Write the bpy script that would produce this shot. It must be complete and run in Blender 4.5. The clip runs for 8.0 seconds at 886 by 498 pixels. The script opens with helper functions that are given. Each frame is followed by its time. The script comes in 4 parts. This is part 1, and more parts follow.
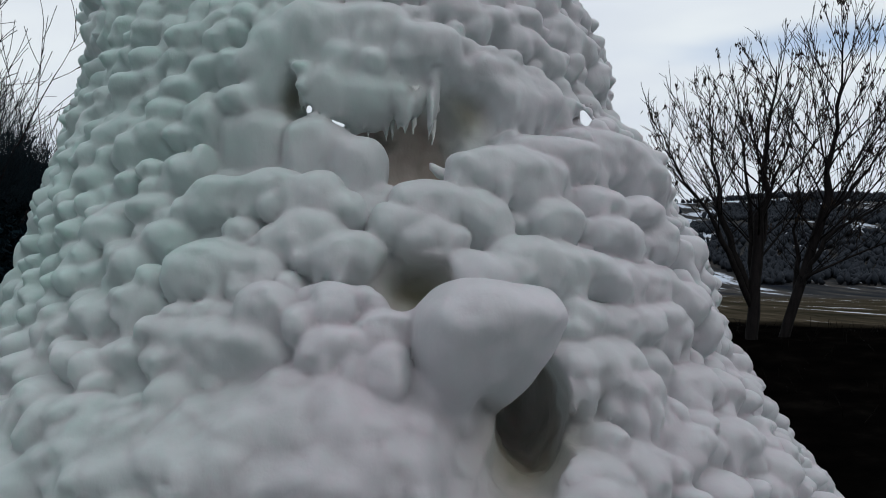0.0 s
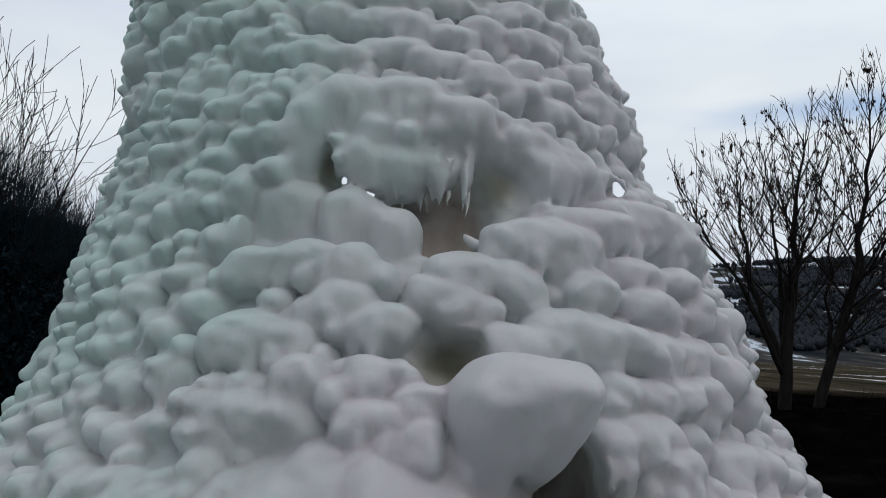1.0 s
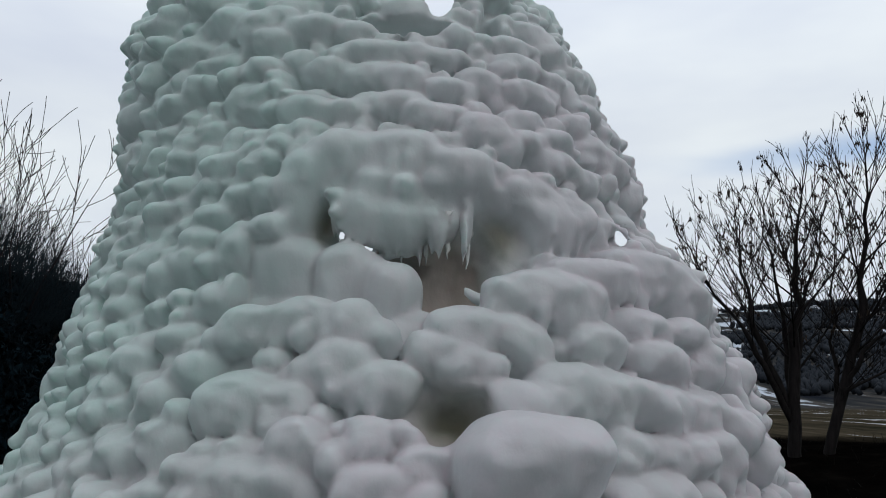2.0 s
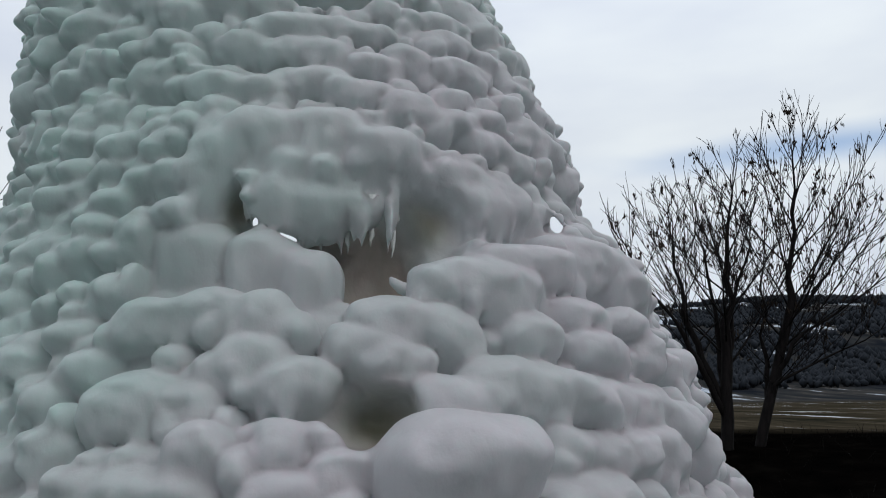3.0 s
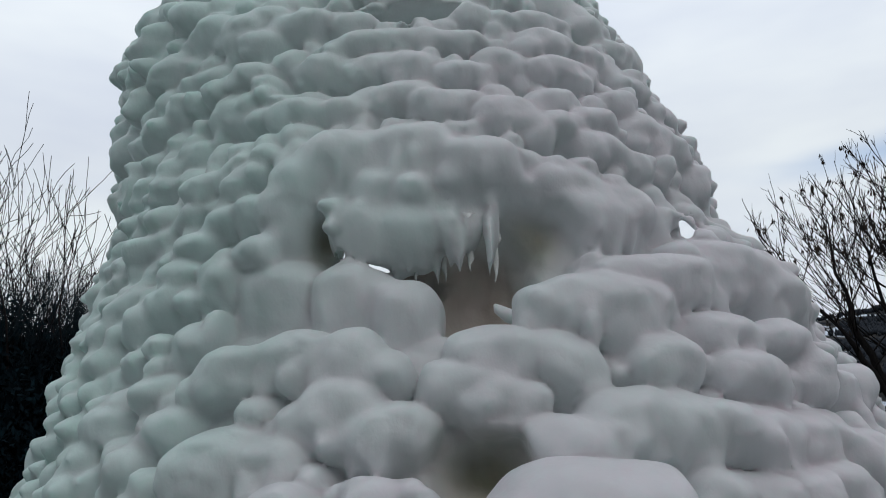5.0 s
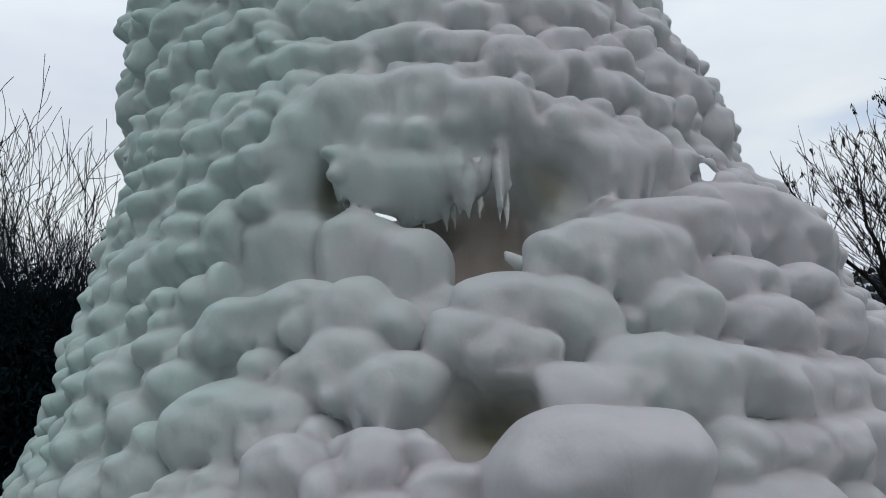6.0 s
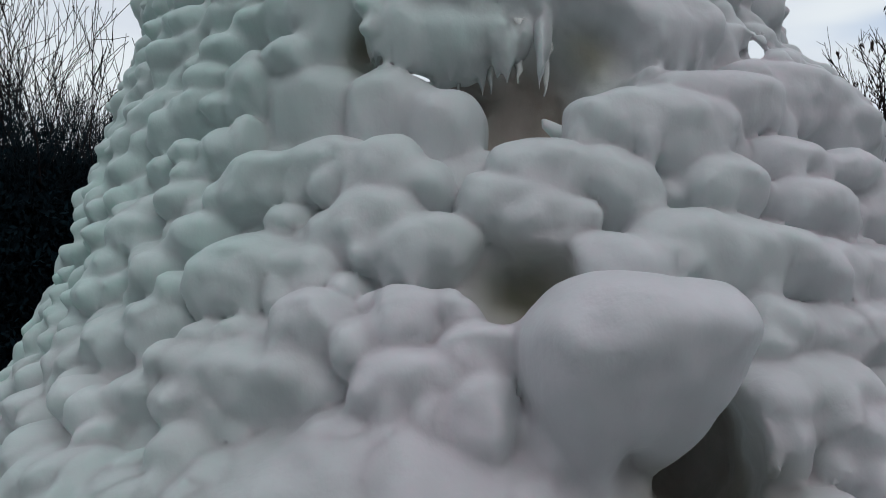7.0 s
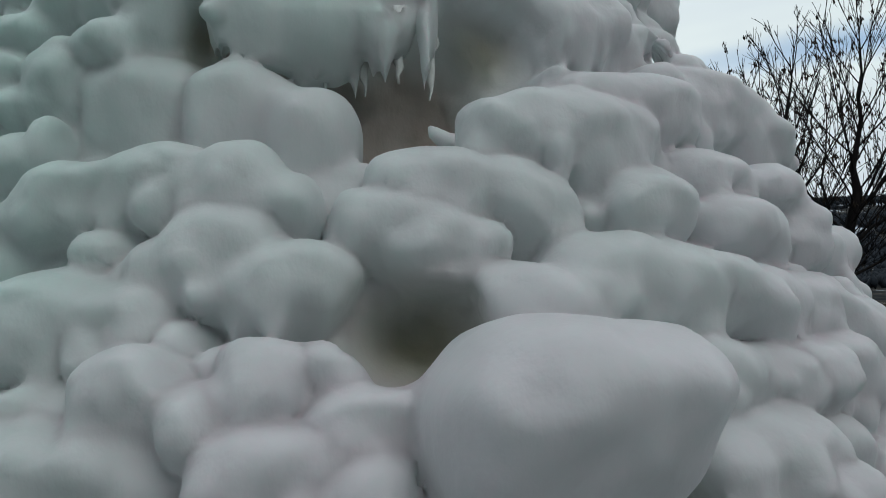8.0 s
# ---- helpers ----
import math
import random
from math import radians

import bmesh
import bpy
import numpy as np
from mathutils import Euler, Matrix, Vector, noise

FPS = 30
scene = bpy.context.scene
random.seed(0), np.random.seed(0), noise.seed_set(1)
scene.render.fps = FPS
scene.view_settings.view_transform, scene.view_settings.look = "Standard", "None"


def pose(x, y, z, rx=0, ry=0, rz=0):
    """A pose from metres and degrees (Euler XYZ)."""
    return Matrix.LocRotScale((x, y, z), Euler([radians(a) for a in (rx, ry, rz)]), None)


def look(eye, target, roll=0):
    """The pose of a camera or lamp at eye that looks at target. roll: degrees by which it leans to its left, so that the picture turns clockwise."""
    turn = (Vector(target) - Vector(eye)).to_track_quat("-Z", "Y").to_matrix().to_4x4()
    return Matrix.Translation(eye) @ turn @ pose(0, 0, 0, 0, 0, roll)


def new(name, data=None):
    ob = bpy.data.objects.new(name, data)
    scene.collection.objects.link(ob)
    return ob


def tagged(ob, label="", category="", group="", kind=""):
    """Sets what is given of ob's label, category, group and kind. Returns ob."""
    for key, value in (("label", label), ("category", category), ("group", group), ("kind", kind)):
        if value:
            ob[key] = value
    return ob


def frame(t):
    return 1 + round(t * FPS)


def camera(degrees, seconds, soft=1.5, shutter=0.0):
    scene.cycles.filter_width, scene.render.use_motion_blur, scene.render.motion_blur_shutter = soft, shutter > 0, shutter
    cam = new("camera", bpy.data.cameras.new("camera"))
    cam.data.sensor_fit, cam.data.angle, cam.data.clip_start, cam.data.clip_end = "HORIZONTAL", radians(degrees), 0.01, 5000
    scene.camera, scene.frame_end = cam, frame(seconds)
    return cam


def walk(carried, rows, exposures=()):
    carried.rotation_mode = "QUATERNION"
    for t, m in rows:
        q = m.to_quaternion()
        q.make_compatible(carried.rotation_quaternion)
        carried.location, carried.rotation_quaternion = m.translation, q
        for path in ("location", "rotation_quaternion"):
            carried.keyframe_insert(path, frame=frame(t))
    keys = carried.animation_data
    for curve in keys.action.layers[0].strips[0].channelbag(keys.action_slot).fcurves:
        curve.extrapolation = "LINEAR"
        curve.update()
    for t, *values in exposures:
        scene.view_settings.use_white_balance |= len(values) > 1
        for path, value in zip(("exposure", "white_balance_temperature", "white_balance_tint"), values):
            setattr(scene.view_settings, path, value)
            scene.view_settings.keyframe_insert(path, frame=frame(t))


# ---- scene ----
cam = camera(56.9, 8.0, soft=1.0)
PATH = [
    (0, (0.012, 0.558, 1.582), (0.023, 2.551, 1.75), 2.2),
    (0.5, (-0.006, 0.564, 1.59), (-0.016, 2.551, 1.818), 2.1),
    (1, (-0.024, 0.564, 1.612), (-0.078, 2.538, 1.93), 2.8),
    (1.2, (-0.023, 0.546, 1.633), (-0.093, 2.514, 1.982), 2.2),
    (1.5, (-0.035, 0.56, 1.631), (-0.085, 2.521, 2.021), 2.2),
    (2.8, (0.006, 0.803, 1.639), (-0.061, 2.745, 2.111), 0.3),
    (3, (0.014, 0.85, 1.635), (0.109, 2.798, 2.08), 0.2),
    (3.2, (0.005, 0.877, 1.622), (0.158, 2.826, 2.041), -0.4),
    (3.5, (0.002, 0.919, 1.638), (0.203, 2.859, 2.081), -0.9),
    (3.7, (0.022, 0.938, 1.64), (0.156, 2.88, 2.099), -0.5),
    (4, (0.034, 0.991, 1.651), (0.094, 2.931, 2.134), -1.1),
    (4.2, (0.045, 1.02, 1.665), (0.043, 2.96, 2.152), -1.1),
    (4.5, (0.067, 1.078, 1.672), (-0.059, 3.004, 2.197), -1.1),
    (4.7, (0.087, 1.123, 1.68), (-0.088, 3.042, 2.219), -1.7),
    (5.8, (0.16, 1.256, 1.667), (-0.191, 3.172, 2.121), -2.5),
    (6, (0.151, 1.274, 1.659), (-0.158, 3.201, 2.097), -2.7),
    (6.2, (0.129, 1.286, 1.662), (-0.179, 3.228, 2.029), -1.5),
    (6.5, (0.094, 1.308, 1.622), (-0.255, 3.259, 1.889), 0.5),
    (6.7, (0.091, 1.299, 1.628), (-0.219, 3.266, 1.821), 0.5),
    (7, (0.06, 1.333, 1.603), (-0.265, 3.298, 1.778), 0.5),
    (7.2, (0.061, 1.368, 1.631), (-0.246, 3.333, 1.844), 1.5),
    (7.5, (0.01, 1.485, 1.596), (-0.289, 3.433, 1.933), 2.1),
    (7.7, (-0.009, 1.564, 1.647), (-0.152, 3.533, 1.963), 0.7),
    (8, (-0.026, 1.729, 1.654), (-0.004, 3.714, 1.895), -1.4),
]
# the clip's white balance turns greener at the end
walk(cam, [(t, look(eye, target, roll)) for t, eye, target, roll in PATH], [(0, 0.0, 6500, 10), (7.2, 0.0, 6500, 10), (8, 0.0, 6500, 3)])

# ---- light ----
world = bpy.data.worlds.new("overcast_sky")
scene.world = world
world.use_nodes = True
SUN_EL, SUN_ROT = 48, 148


def build_sky():
    nt = world.node_tree
    N, L = nt.nodes, nt.links
    N.clear()
    out = N.new("ShaderNodeOutputWorld")
    bg = N.new("ShaderNodeBackground")
    sky = N.new("ShaderNodeTexSky")
    sky.sky_type, sky.sun_disc = "NISHITA", False
    sky.sun_elevation, sky.sun_rotation = radians(SUN_EL), radians(SUN_ROT)
    coord = N.new("ShaderNodeTexCoord")
    sep = N.new("ShaderNodeSeparateXYZ")
    L.new(coord.outputs["Generated"], sep.inputs[0])
    # cloud sheet: soft grey and white, stretched along the horizon
    mp = N.new("ShaderNodeMapping")
    mp.inputs["Scale"].default_value = (1.2, 1.2, 4.0)
    L.new(coord.outputs["Generated"], mp.inputs[0])
    nz = N.new("ShaderNodeTexNoise")
    nz.inputs["Scale"].default_value, nz.inputs["Detail"].default_value = 2.2, 4
    L.new(mp.outputs[0], nz.inputs[0])
    ramp = N.new("ShaderNodeValToRGB")
    e = ramp.color_ramp.elements
    e[0].position, e[0].color = 0.3, (6.3, 6.9, 7.9, 1)
    e[1].position, e[1].color = 0.68, (7.9, 8.5, 8.9, 1)
    L.new(nz.outputs[0], ramp.inputs[0])
    # a long gap in the clouds that lets blue through
    gap = N.new("ShaderNodeMapping")
    gap.vector_type = "POINT"
    gap.inputs["Location"].default_value = (-0.47, -0.825, -0.314)
    L.new(coord.outputs["Generated"], gap.inputs[0])
    warp = N.new("ShaderNodeVectorMath")
    warp.operation = "MULTIPLY"
    warp.inputs[1].default_value = (4.0, 1.5, 40.0)
    L.new(gap.outputs[0], warp.inputs[0])
    ln = N.new("ShaderNodeVectorMath")
    ln.operation = "LENGTH"
    L.new(warp.outputs[0], ln.inputs[0])
    wob = N.new("ShaderNodeMath")
    wob.operation = "MULTIPLY_ADD"
    wob.inputs[1].default_value = 1.3
    L.new(nz.outputs[0], wob.inputs[0])
    L.new(ln.outputs["Value"], wob.inputs[2])
    gr = N.new("ShaderNodeMapRange")
    gr.inputs["From Min"].default_value, gr.inputs["From Max"].default_value = 0.85, 1.9
    gr.inputs["To Min"].default_value, gr.inputs["To Max"].default_value = 0.8, 0.0
    gr.interpolation_type = "SMOOTHSTEP"
    L.new(wob.outputs[0], gr.inputs["Value"])
    # a little blue everywhere high up, none in the haze above the hills
    clear = N.new("ShaderNodeVectorMath")
    clear.operation = "SCALE"
    clear.inputs["Scale"].default_value = 1.7
    L.new(sky.outputs[0], clear.inputs[0])
    mix = N.new("ShaderNodeMix")
    mix.data_type = "RGBA"
    L.new(gr.outputs[0], mix.inputs["Factor"])
    L.new(ramp.outputs[0], mix.inputs["A"])
    L.new(clear.outputs[0], mix.inputs["B"])
    lift = N.new("ShaderNodeMapRange")
    lift.inputs["From Min"].default_value, lift.inputs["From Max"].default_value = 0.35, 1.0
    lift.inputs["To Min"].default_value, lift.inputs["To Max"].default_value = 1.0, 1.55
    L.new(sep.outputs["Z"], lift.inputs["Value"])
    tone = N.new("ShaderNodeVectorMath")
    tone.operation = "SCALE"
    L.new(mix.outputs["Result"], tone.inputs[0])
    L.new(lift.outputs[0], tone.inputs["Scale"])
    L.new(tone.outputs[0], bg.inputs["Color"])
    bg.inputs["Strength"].default_value = 0.1
    L.new(bg.outputs[0], out.inputs["Surface"])


build_sky()
sun = new("sun", bpy.data.lights.new("sun", "SUN"))
sun.data.energy, sun.data.angle, sun.data.color = 0.6, radians(40), (1.0, 0.97, 0.93)
sun.matrix_world = look((6.0, -9.8, 12.6), (0, 0, 0))
scene.view_settings.exposure = 0.0


# ---- materials ----
def material(name):
    m = bpy.data.materials.new(name)
    m.use_nodes = True
    n = m.node_tree
    return m, n.nodes, n.links, n.nodes["Principled BSDF"]


def noise_node(N, L, scale, detail=4, stretch=(1, 1, 1), rough=0.55):
    co = N.new("ShaderNodeTexCoord")
    mp = N.new("ShaderNodeMapping")
    mp.inputs["Scale"].default_value = stretch
    L.new(co.outputs["Object"], mp.inputs[0])
    t = N.new("ShaderNodeTexNoise")
    t.inputs["Scale"].default_value, t.inputs["Detail"].default_value, t.inputs["Roughness"].default_value = scale, detail, rough
    L.new(mp.outputs[0], t.inputs[0])
    return t


def ramp_node(N, L, source, stops):
    r = N.new("ShaderNodeValToRGB")
    e = r.color_ramp.elements
    while len(e) < len(stops):
        e.new(0.5)
    for k, (p, c) in zip(e, stops):
        k.position, k.color = p, (*c, 1)
    L.new(source, r.inputs[0])
    return r


def bump_node(N, L, sources, bsdf):
    last = None
    for source, strength, distance in sources:
        b = N.new("ShaderNodeBump")
        b.inputs["Strength"].default_value, b.inputs["Distance"].default_value = strength, distance
        L.new(source, b.inputs["Height"])
        if last:
            L.new(last.outputs[0], b.inputs["Normal"])
        last = b
    L.new(last.outputs[0], bsdf.inputs["Normal"])


def ice_material():
    m, N, L, b = material("milky_ice")
    big = noise_node(N, L, 1.1, 5)
    place = N.new("ShaderNodeTexCoord")
    slope = N.new("ShaderNodeVectorMath")
    slope.operation = "DOT_PRODUCT"
    slope.inputs[1].default_value = (0.24, 0.0, -0.07)
    L.new(place.outputs["Object"], slope.inputs[0])
    wet = N.new("ShaderNodeMath")
    wet.operation = "MULTIPLY_ADD"
    wet.inputs[1].default_value = 1.1
    L.new(big.outputs[0], wet.inputs[0])
    shift = N.new("ShaderNodeMath")
    shift.inputs[1].default_value = 0.12
    L.new(slope.outputs["Value"], shift.inputs[0])
    L.new(shift.outputs[0], wet.inputs[2])
    col = ramp_node(N, L, wet.outputs[0], [(0.26, (0.45, 0.555, 0.53)), (0.48, (0.518, 0.535, 0.538)), (0.72, (0.56, 0.525, 0.555))])
    # deep in the hollows the ice turns brown, with shade put into its colour
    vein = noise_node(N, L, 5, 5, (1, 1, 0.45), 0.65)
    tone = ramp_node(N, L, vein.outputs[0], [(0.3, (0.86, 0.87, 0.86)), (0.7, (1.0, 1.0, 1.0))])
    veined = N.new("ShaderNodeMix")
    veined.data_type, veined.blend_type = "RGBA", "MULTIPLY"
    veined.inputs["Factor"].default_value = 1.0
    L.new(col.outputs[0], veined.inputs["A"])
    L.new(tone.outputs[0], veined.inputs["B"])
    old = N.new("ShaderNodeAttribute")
    old.attribute_name = "depth_shade"
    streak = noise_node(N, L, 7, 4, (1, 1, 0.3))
    brown_shade = ramp_node(N, L, streak.outputs[0], [(0.3, (0.34, 0.29, 0.24)), (0.7, (0.48, 0.42, 0.38))])
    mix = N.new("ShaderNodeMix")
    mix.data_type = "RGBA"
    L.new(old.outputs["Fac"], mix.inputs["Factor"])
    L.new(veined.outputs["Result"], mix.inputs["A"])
    L.new(brown_shade.outputs[0], mix.inputs["B"])
    # olive tone and shade of the pocket, funnel and recesses, put into the colour
    shade_mask = N.new("ShaderNodeAttribute")
    shade_mask.attribute_name = "olive"
    olive_shade = N.new("ShaderNodeMix")
    olive_shade.data_type = "RGBA"
    L.new(shade_mask.outputs["Fac"], olive_shade.inputs["Factor"])
    L.new(mix.outputs["Result"], olive_shade.inputs["A"])
    dark_olive = ramp_node(N, L, streak.outputs[0], [(0.3, (0.10, 0.095, 0.05)), (0.7, (0.22, 0.205, 0.14))])
    L.new(dark_olive.outputs[0], olive_shade.inputs["B"])
    L.new(olive_shade.outputs["Result"], b.inputs["Base Color"])
    grain = noise_node(N, L, 38, 3)
    rr = N.new("ShaderNodeMapRange")
    rr.inputs["To Min"].default_value, rr.inputs["To Max"].default_value = 0.30, 0.54
    L.new(grain.outputs[0], rr.inputs["Value"])
    L.new(rr.outputs[0], b.inputs["Roughness"])
    b.inputs["IOR"].default_value = 1.31
    b.inputs["Subsurface Weight"].default_value = 0.7
    b.inputs["Subsurface Radius"].default_value = (0.7, 1.0, 0.9)
    b.inputs["Subsurface Scale"].default_value = 0.07
    mid = noise_node(N, L, 20, 4, (1, 1, 0.6))
    bump_node(N, L, [(mid.outputs[0], 0.24, 0.02), (grain.outputs[0], 0.16, 0.006)], b)
    # the shell of ice lets daylight into the hollow inside and out again
    thin = N.new("ShaderNodeBsdfTranslucent")
    thin.inputs["Color"].default_value = (0.82, 0.87, 0.87, 1)
    both = N.new("ShaderNodeMixShader")
    # less light comes through where shade is put into the colour
    fade = N.new("ShaderNodeMapRange")
    fade.inputs["To Min"].default_value, fade.inputs["To Max"].default_value = 0.34, 0.08
    darkened = N.new("ShaderNodeMath")
    darkened.operation = "MAXIMUM"
    L.new(old.outputs["Fac"], darkened.inputs[0])
    L.new(shade_mask.outputs["Fac"], darkened.inputs[1])
    L.new(darkened.outputs[0], fade.inputs["Value"])
    L.new(fade.outputs[0], both.inputs[0])
    L.new(b.outputs[0], both.inputs[1])
    L.new(thin.outputs[0], both.inputs[2])
    L.new(both.outputs[0], N["Material Output"].inputs["Surface"])
    return m


def clear_ice_material():
    m, N, L, b = material("clear_ice")
    b.inputs["Base Color"].default_value = (0.90, 0.92, 0.90, 1)
    b.inputs["IOR"].default_value = 1.31
    b.inputs["Transmission Weight"].default_value = 0.5
    n = noise_node(N, L, 30, 3, (1, 1, 0.3))
    r = N.new("ShaderNodeMapRange")
    r.inputs["To Min"].default_value, r.inputs["To Max"].default_value = 0.08, 0.35
    L.new(n.outputs[0], r.inputs["Value"])
    L.new(r.outputs[0], b.inputs["Roughness"])
    bump_node(N, L, [(n.outputs[0], 0.4, 0.01)], b)
    return m


def ground_material():
    m, N, L, b = material("dark_bank_fields_and_hill")
    geo = N.new("ShaderNodeNewGeometry")
    ln = N.new("ShaderNodeVectorMath")
    ln.operation = "LENGTH"
    L.new(geo.outputs["Position"], ln.inputs[0])
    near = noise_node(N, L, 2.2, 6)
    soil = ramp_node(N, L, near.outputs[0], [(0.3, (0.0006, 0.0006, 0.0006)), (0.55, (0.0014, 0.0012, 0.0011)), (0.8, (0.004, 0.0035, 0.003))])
    # fields: brown winter grass with thin strips of old snow
    fn = noise_node(N, L, 0.7, 7, (1, 0.08, 1), 0.7)
    field = ramp_node(N, L, fn.outputs[0], [(0.35, (0.010, 0.011, 0.008)), (0.52, (0.035, 0.029, 0.020)), (0.61, (0.06, 0.05, 0.037)), (0.64, (0.60, 0.63, 0.68))])
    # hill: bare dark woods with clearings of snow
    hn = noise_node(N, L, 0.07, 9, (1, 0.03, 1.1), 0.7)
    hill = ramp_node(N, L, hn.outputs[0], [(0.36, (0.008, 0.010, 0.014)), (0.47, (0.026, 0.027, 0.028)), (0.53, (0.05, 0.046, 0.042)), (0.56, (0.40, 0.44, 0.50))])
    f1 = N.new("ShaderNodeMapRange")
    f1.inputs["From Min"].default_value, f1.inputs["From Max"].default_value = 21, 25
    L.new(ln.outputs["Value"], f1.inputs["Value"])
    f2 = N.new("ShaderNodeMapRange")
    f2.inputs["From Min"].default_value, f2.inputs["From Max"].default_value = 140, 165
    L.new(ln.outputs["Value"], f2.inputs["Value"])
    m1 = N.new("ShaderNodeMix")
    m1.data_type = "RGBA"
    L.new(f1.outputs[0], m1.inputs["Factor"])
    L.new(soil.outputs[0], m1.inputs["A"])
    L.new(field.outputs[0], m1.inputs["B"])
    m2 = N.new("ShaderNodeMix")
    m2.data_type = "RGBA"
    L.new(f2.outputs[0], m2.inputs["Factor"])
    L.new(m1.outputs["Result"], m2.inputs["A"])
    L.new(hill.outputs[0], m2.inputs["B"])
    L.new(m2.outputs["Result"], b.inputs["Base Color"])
    b.inputs["Roughness"].default_value = 0.95
    b.inputs["Specular IOR Level"].default_value = 0.0
    bump_node(N, L, [(near.outputs[0], 0.8, 0.08)], b)
    return m


def bark_material(name, dark, light):
    m, N, L, b = material(name)
    n = noise_node(N, L, 18, 4, (1, 1, 0.25))
    col = ramp_node(N, L, n.outputs[0], [(0.3, dark), (0.75, light)])
    L.new(col.outputs[0], b.inputs["Base Color"])
    b.inputs["Roughness"].default_value = 0.9
    b.inputs["Specular IOR Level"].default_value = 0.05
    bump_node(N, L, [(n.outputs[0], 0.6, 0.01)], b)
    return m


ICE, CLEAR, GROUND = ice_material(), clear_ice_material(), ground_material()
BARK = bark_material("grey_brown_bark", (0.004, 0.004, 0.004), (0.014, 0.012, 0.012))
TWIG = bark_material("dark_twigs", (0.006, 0.005, 0.006), (0.018, 0.015, 0.015))
SEED = bark_material("dry_seed_clusters", (0.012, 0.009, 0.007), (0.03, 0.022, 0.016))
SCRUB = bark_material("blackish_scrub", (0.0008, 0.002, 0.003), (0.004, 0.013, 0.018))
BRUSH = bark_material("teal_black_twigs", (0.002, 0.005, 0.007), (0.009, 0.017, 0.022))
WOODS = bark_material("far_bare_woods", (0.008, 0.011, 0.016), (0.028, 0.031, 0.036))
DEAD = bark_material("black_dead_grass", (0.001, 0.001, 0.001), (0.006, 0.005, 0.004))


# ---- mesh helpers ----
def part(name, mesh, mat, parent=None, label=""):
    ob = new(name, mesh)
    mesh.materials.append(mat)
    if parent:
        ob.parent = parent
    return tagged(ob, label)


def mesh_of(name, verts, faces, smooth=True):
    me = bpy.data.meshes.new(name)
    me.from_pydata([tuple(v) for v in verts], [], faces)
    if smooth:
        me.polygons.foreach_set("use_smooth", [True] * len(me.polygons))
    me.update()
    return me


class Tubes:
    """Collects tapered tubes along lines of points into one mesh."""

    def __init__(self):
        self.v, self.f = [], []

    def add(self, pts, radii, sides=5):
        base = len(self.v)
        n = len(pts)
        for i, (p, r) in enumerate(zip(pts, radii)):
            a = pts[max(i - 1, 0)]
            c = pts[min(i + 1, n - 1)]
            d = (c - a).normalized()
            u = d.cross(Vector((0.31, 0.87, 0.38))).normalized()
            w = d.cross(u)
            for k in range(sides):
                q = 2 * math.pi * k / sides
                self.v.append(p + (u * math.cos(q) + w * math.sin(q)) * r)
        for i in range(n - 1):
            for k in range(sides):
                j = (k + 1) % sides
                self.f.append((base + i * sides + k, base + i * sides + j, base + (i + 1) * sides + j, base + (i + 1) * sides + k))
        self.f.append(tuple(base + k for k in reversed(range(sides))))
        self.f.append(tuple(base + (n - 1) * sides + k for k in range(sides)))

    def mesh(self, name):
        return mesh_of(name, self.v, self.f)


# ---- ground, fields and hill: one sheet ----
def smooth_step(a, b, x):
    s = min(max((x - a) / (b - a), 0), 1)
    return s * s * (3 - 2 * s)


def ground_height(x, y):
    r = math.hypot(x, y)
    a = math.atan2(x, y)
    z = 1.62 * smooth_step(7.0, 17.0, r)
    z += 0.10 * noise.noise((x * 0.5, y * 0.5, 3.0)) * smooth_step(3, 8, r) * (1 - smooth_step(30, 60, r))
    z += max(r - 19, 0) * 0.042 * (1 - smooth_step(150, 170, r)) + (131 + 0.02 * (r - 150)) * 0.042 * smooth_step(150, 170, r)
    ridge = 0.98 + 0.10 * noise.noise((math.cos(a) * 3.0, math.sin(a) * 3.0, 0.5)) + 0.03 * noise.noise((math.cos(a) * 14, math.sin(a) * 14, 2.5))
    z += 75 * ridge * smooth_step(140, 560, r)
    z += 5.0 * noise.noise((x * 0.009, y * 0.009, 7.0)) * smooth_step(160, 300, r)
    return z


def build_ground():
    rings = [0.0] + [0.8 * 1.068 ** i for i in range(122)]
    n = 256
    verts, faces = [(0, 0, ground_height(0, 0))], []
    for r in rings[1:]:
        for k in range(n):
            a = 2 * math.pi * k / n
            x, y = r * math.sin(a), r * math.cos(a)
            verts.append((x, y, ground_height(x, y)))
    for k in range(n):
        faces.append((0, 1 + (k + 1) % n, 1 + k))
    for i in range(len(rings) - 2):
        for k in range(n):
            a, b = 1 + i * n + k, 1 + i * n + (k + 1) % n
            faces.append((a, b, b + n, a + n))
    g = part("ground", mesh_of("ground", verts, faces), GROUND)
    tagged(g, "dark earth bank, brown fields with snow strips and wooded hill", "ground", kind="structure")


build_ground()


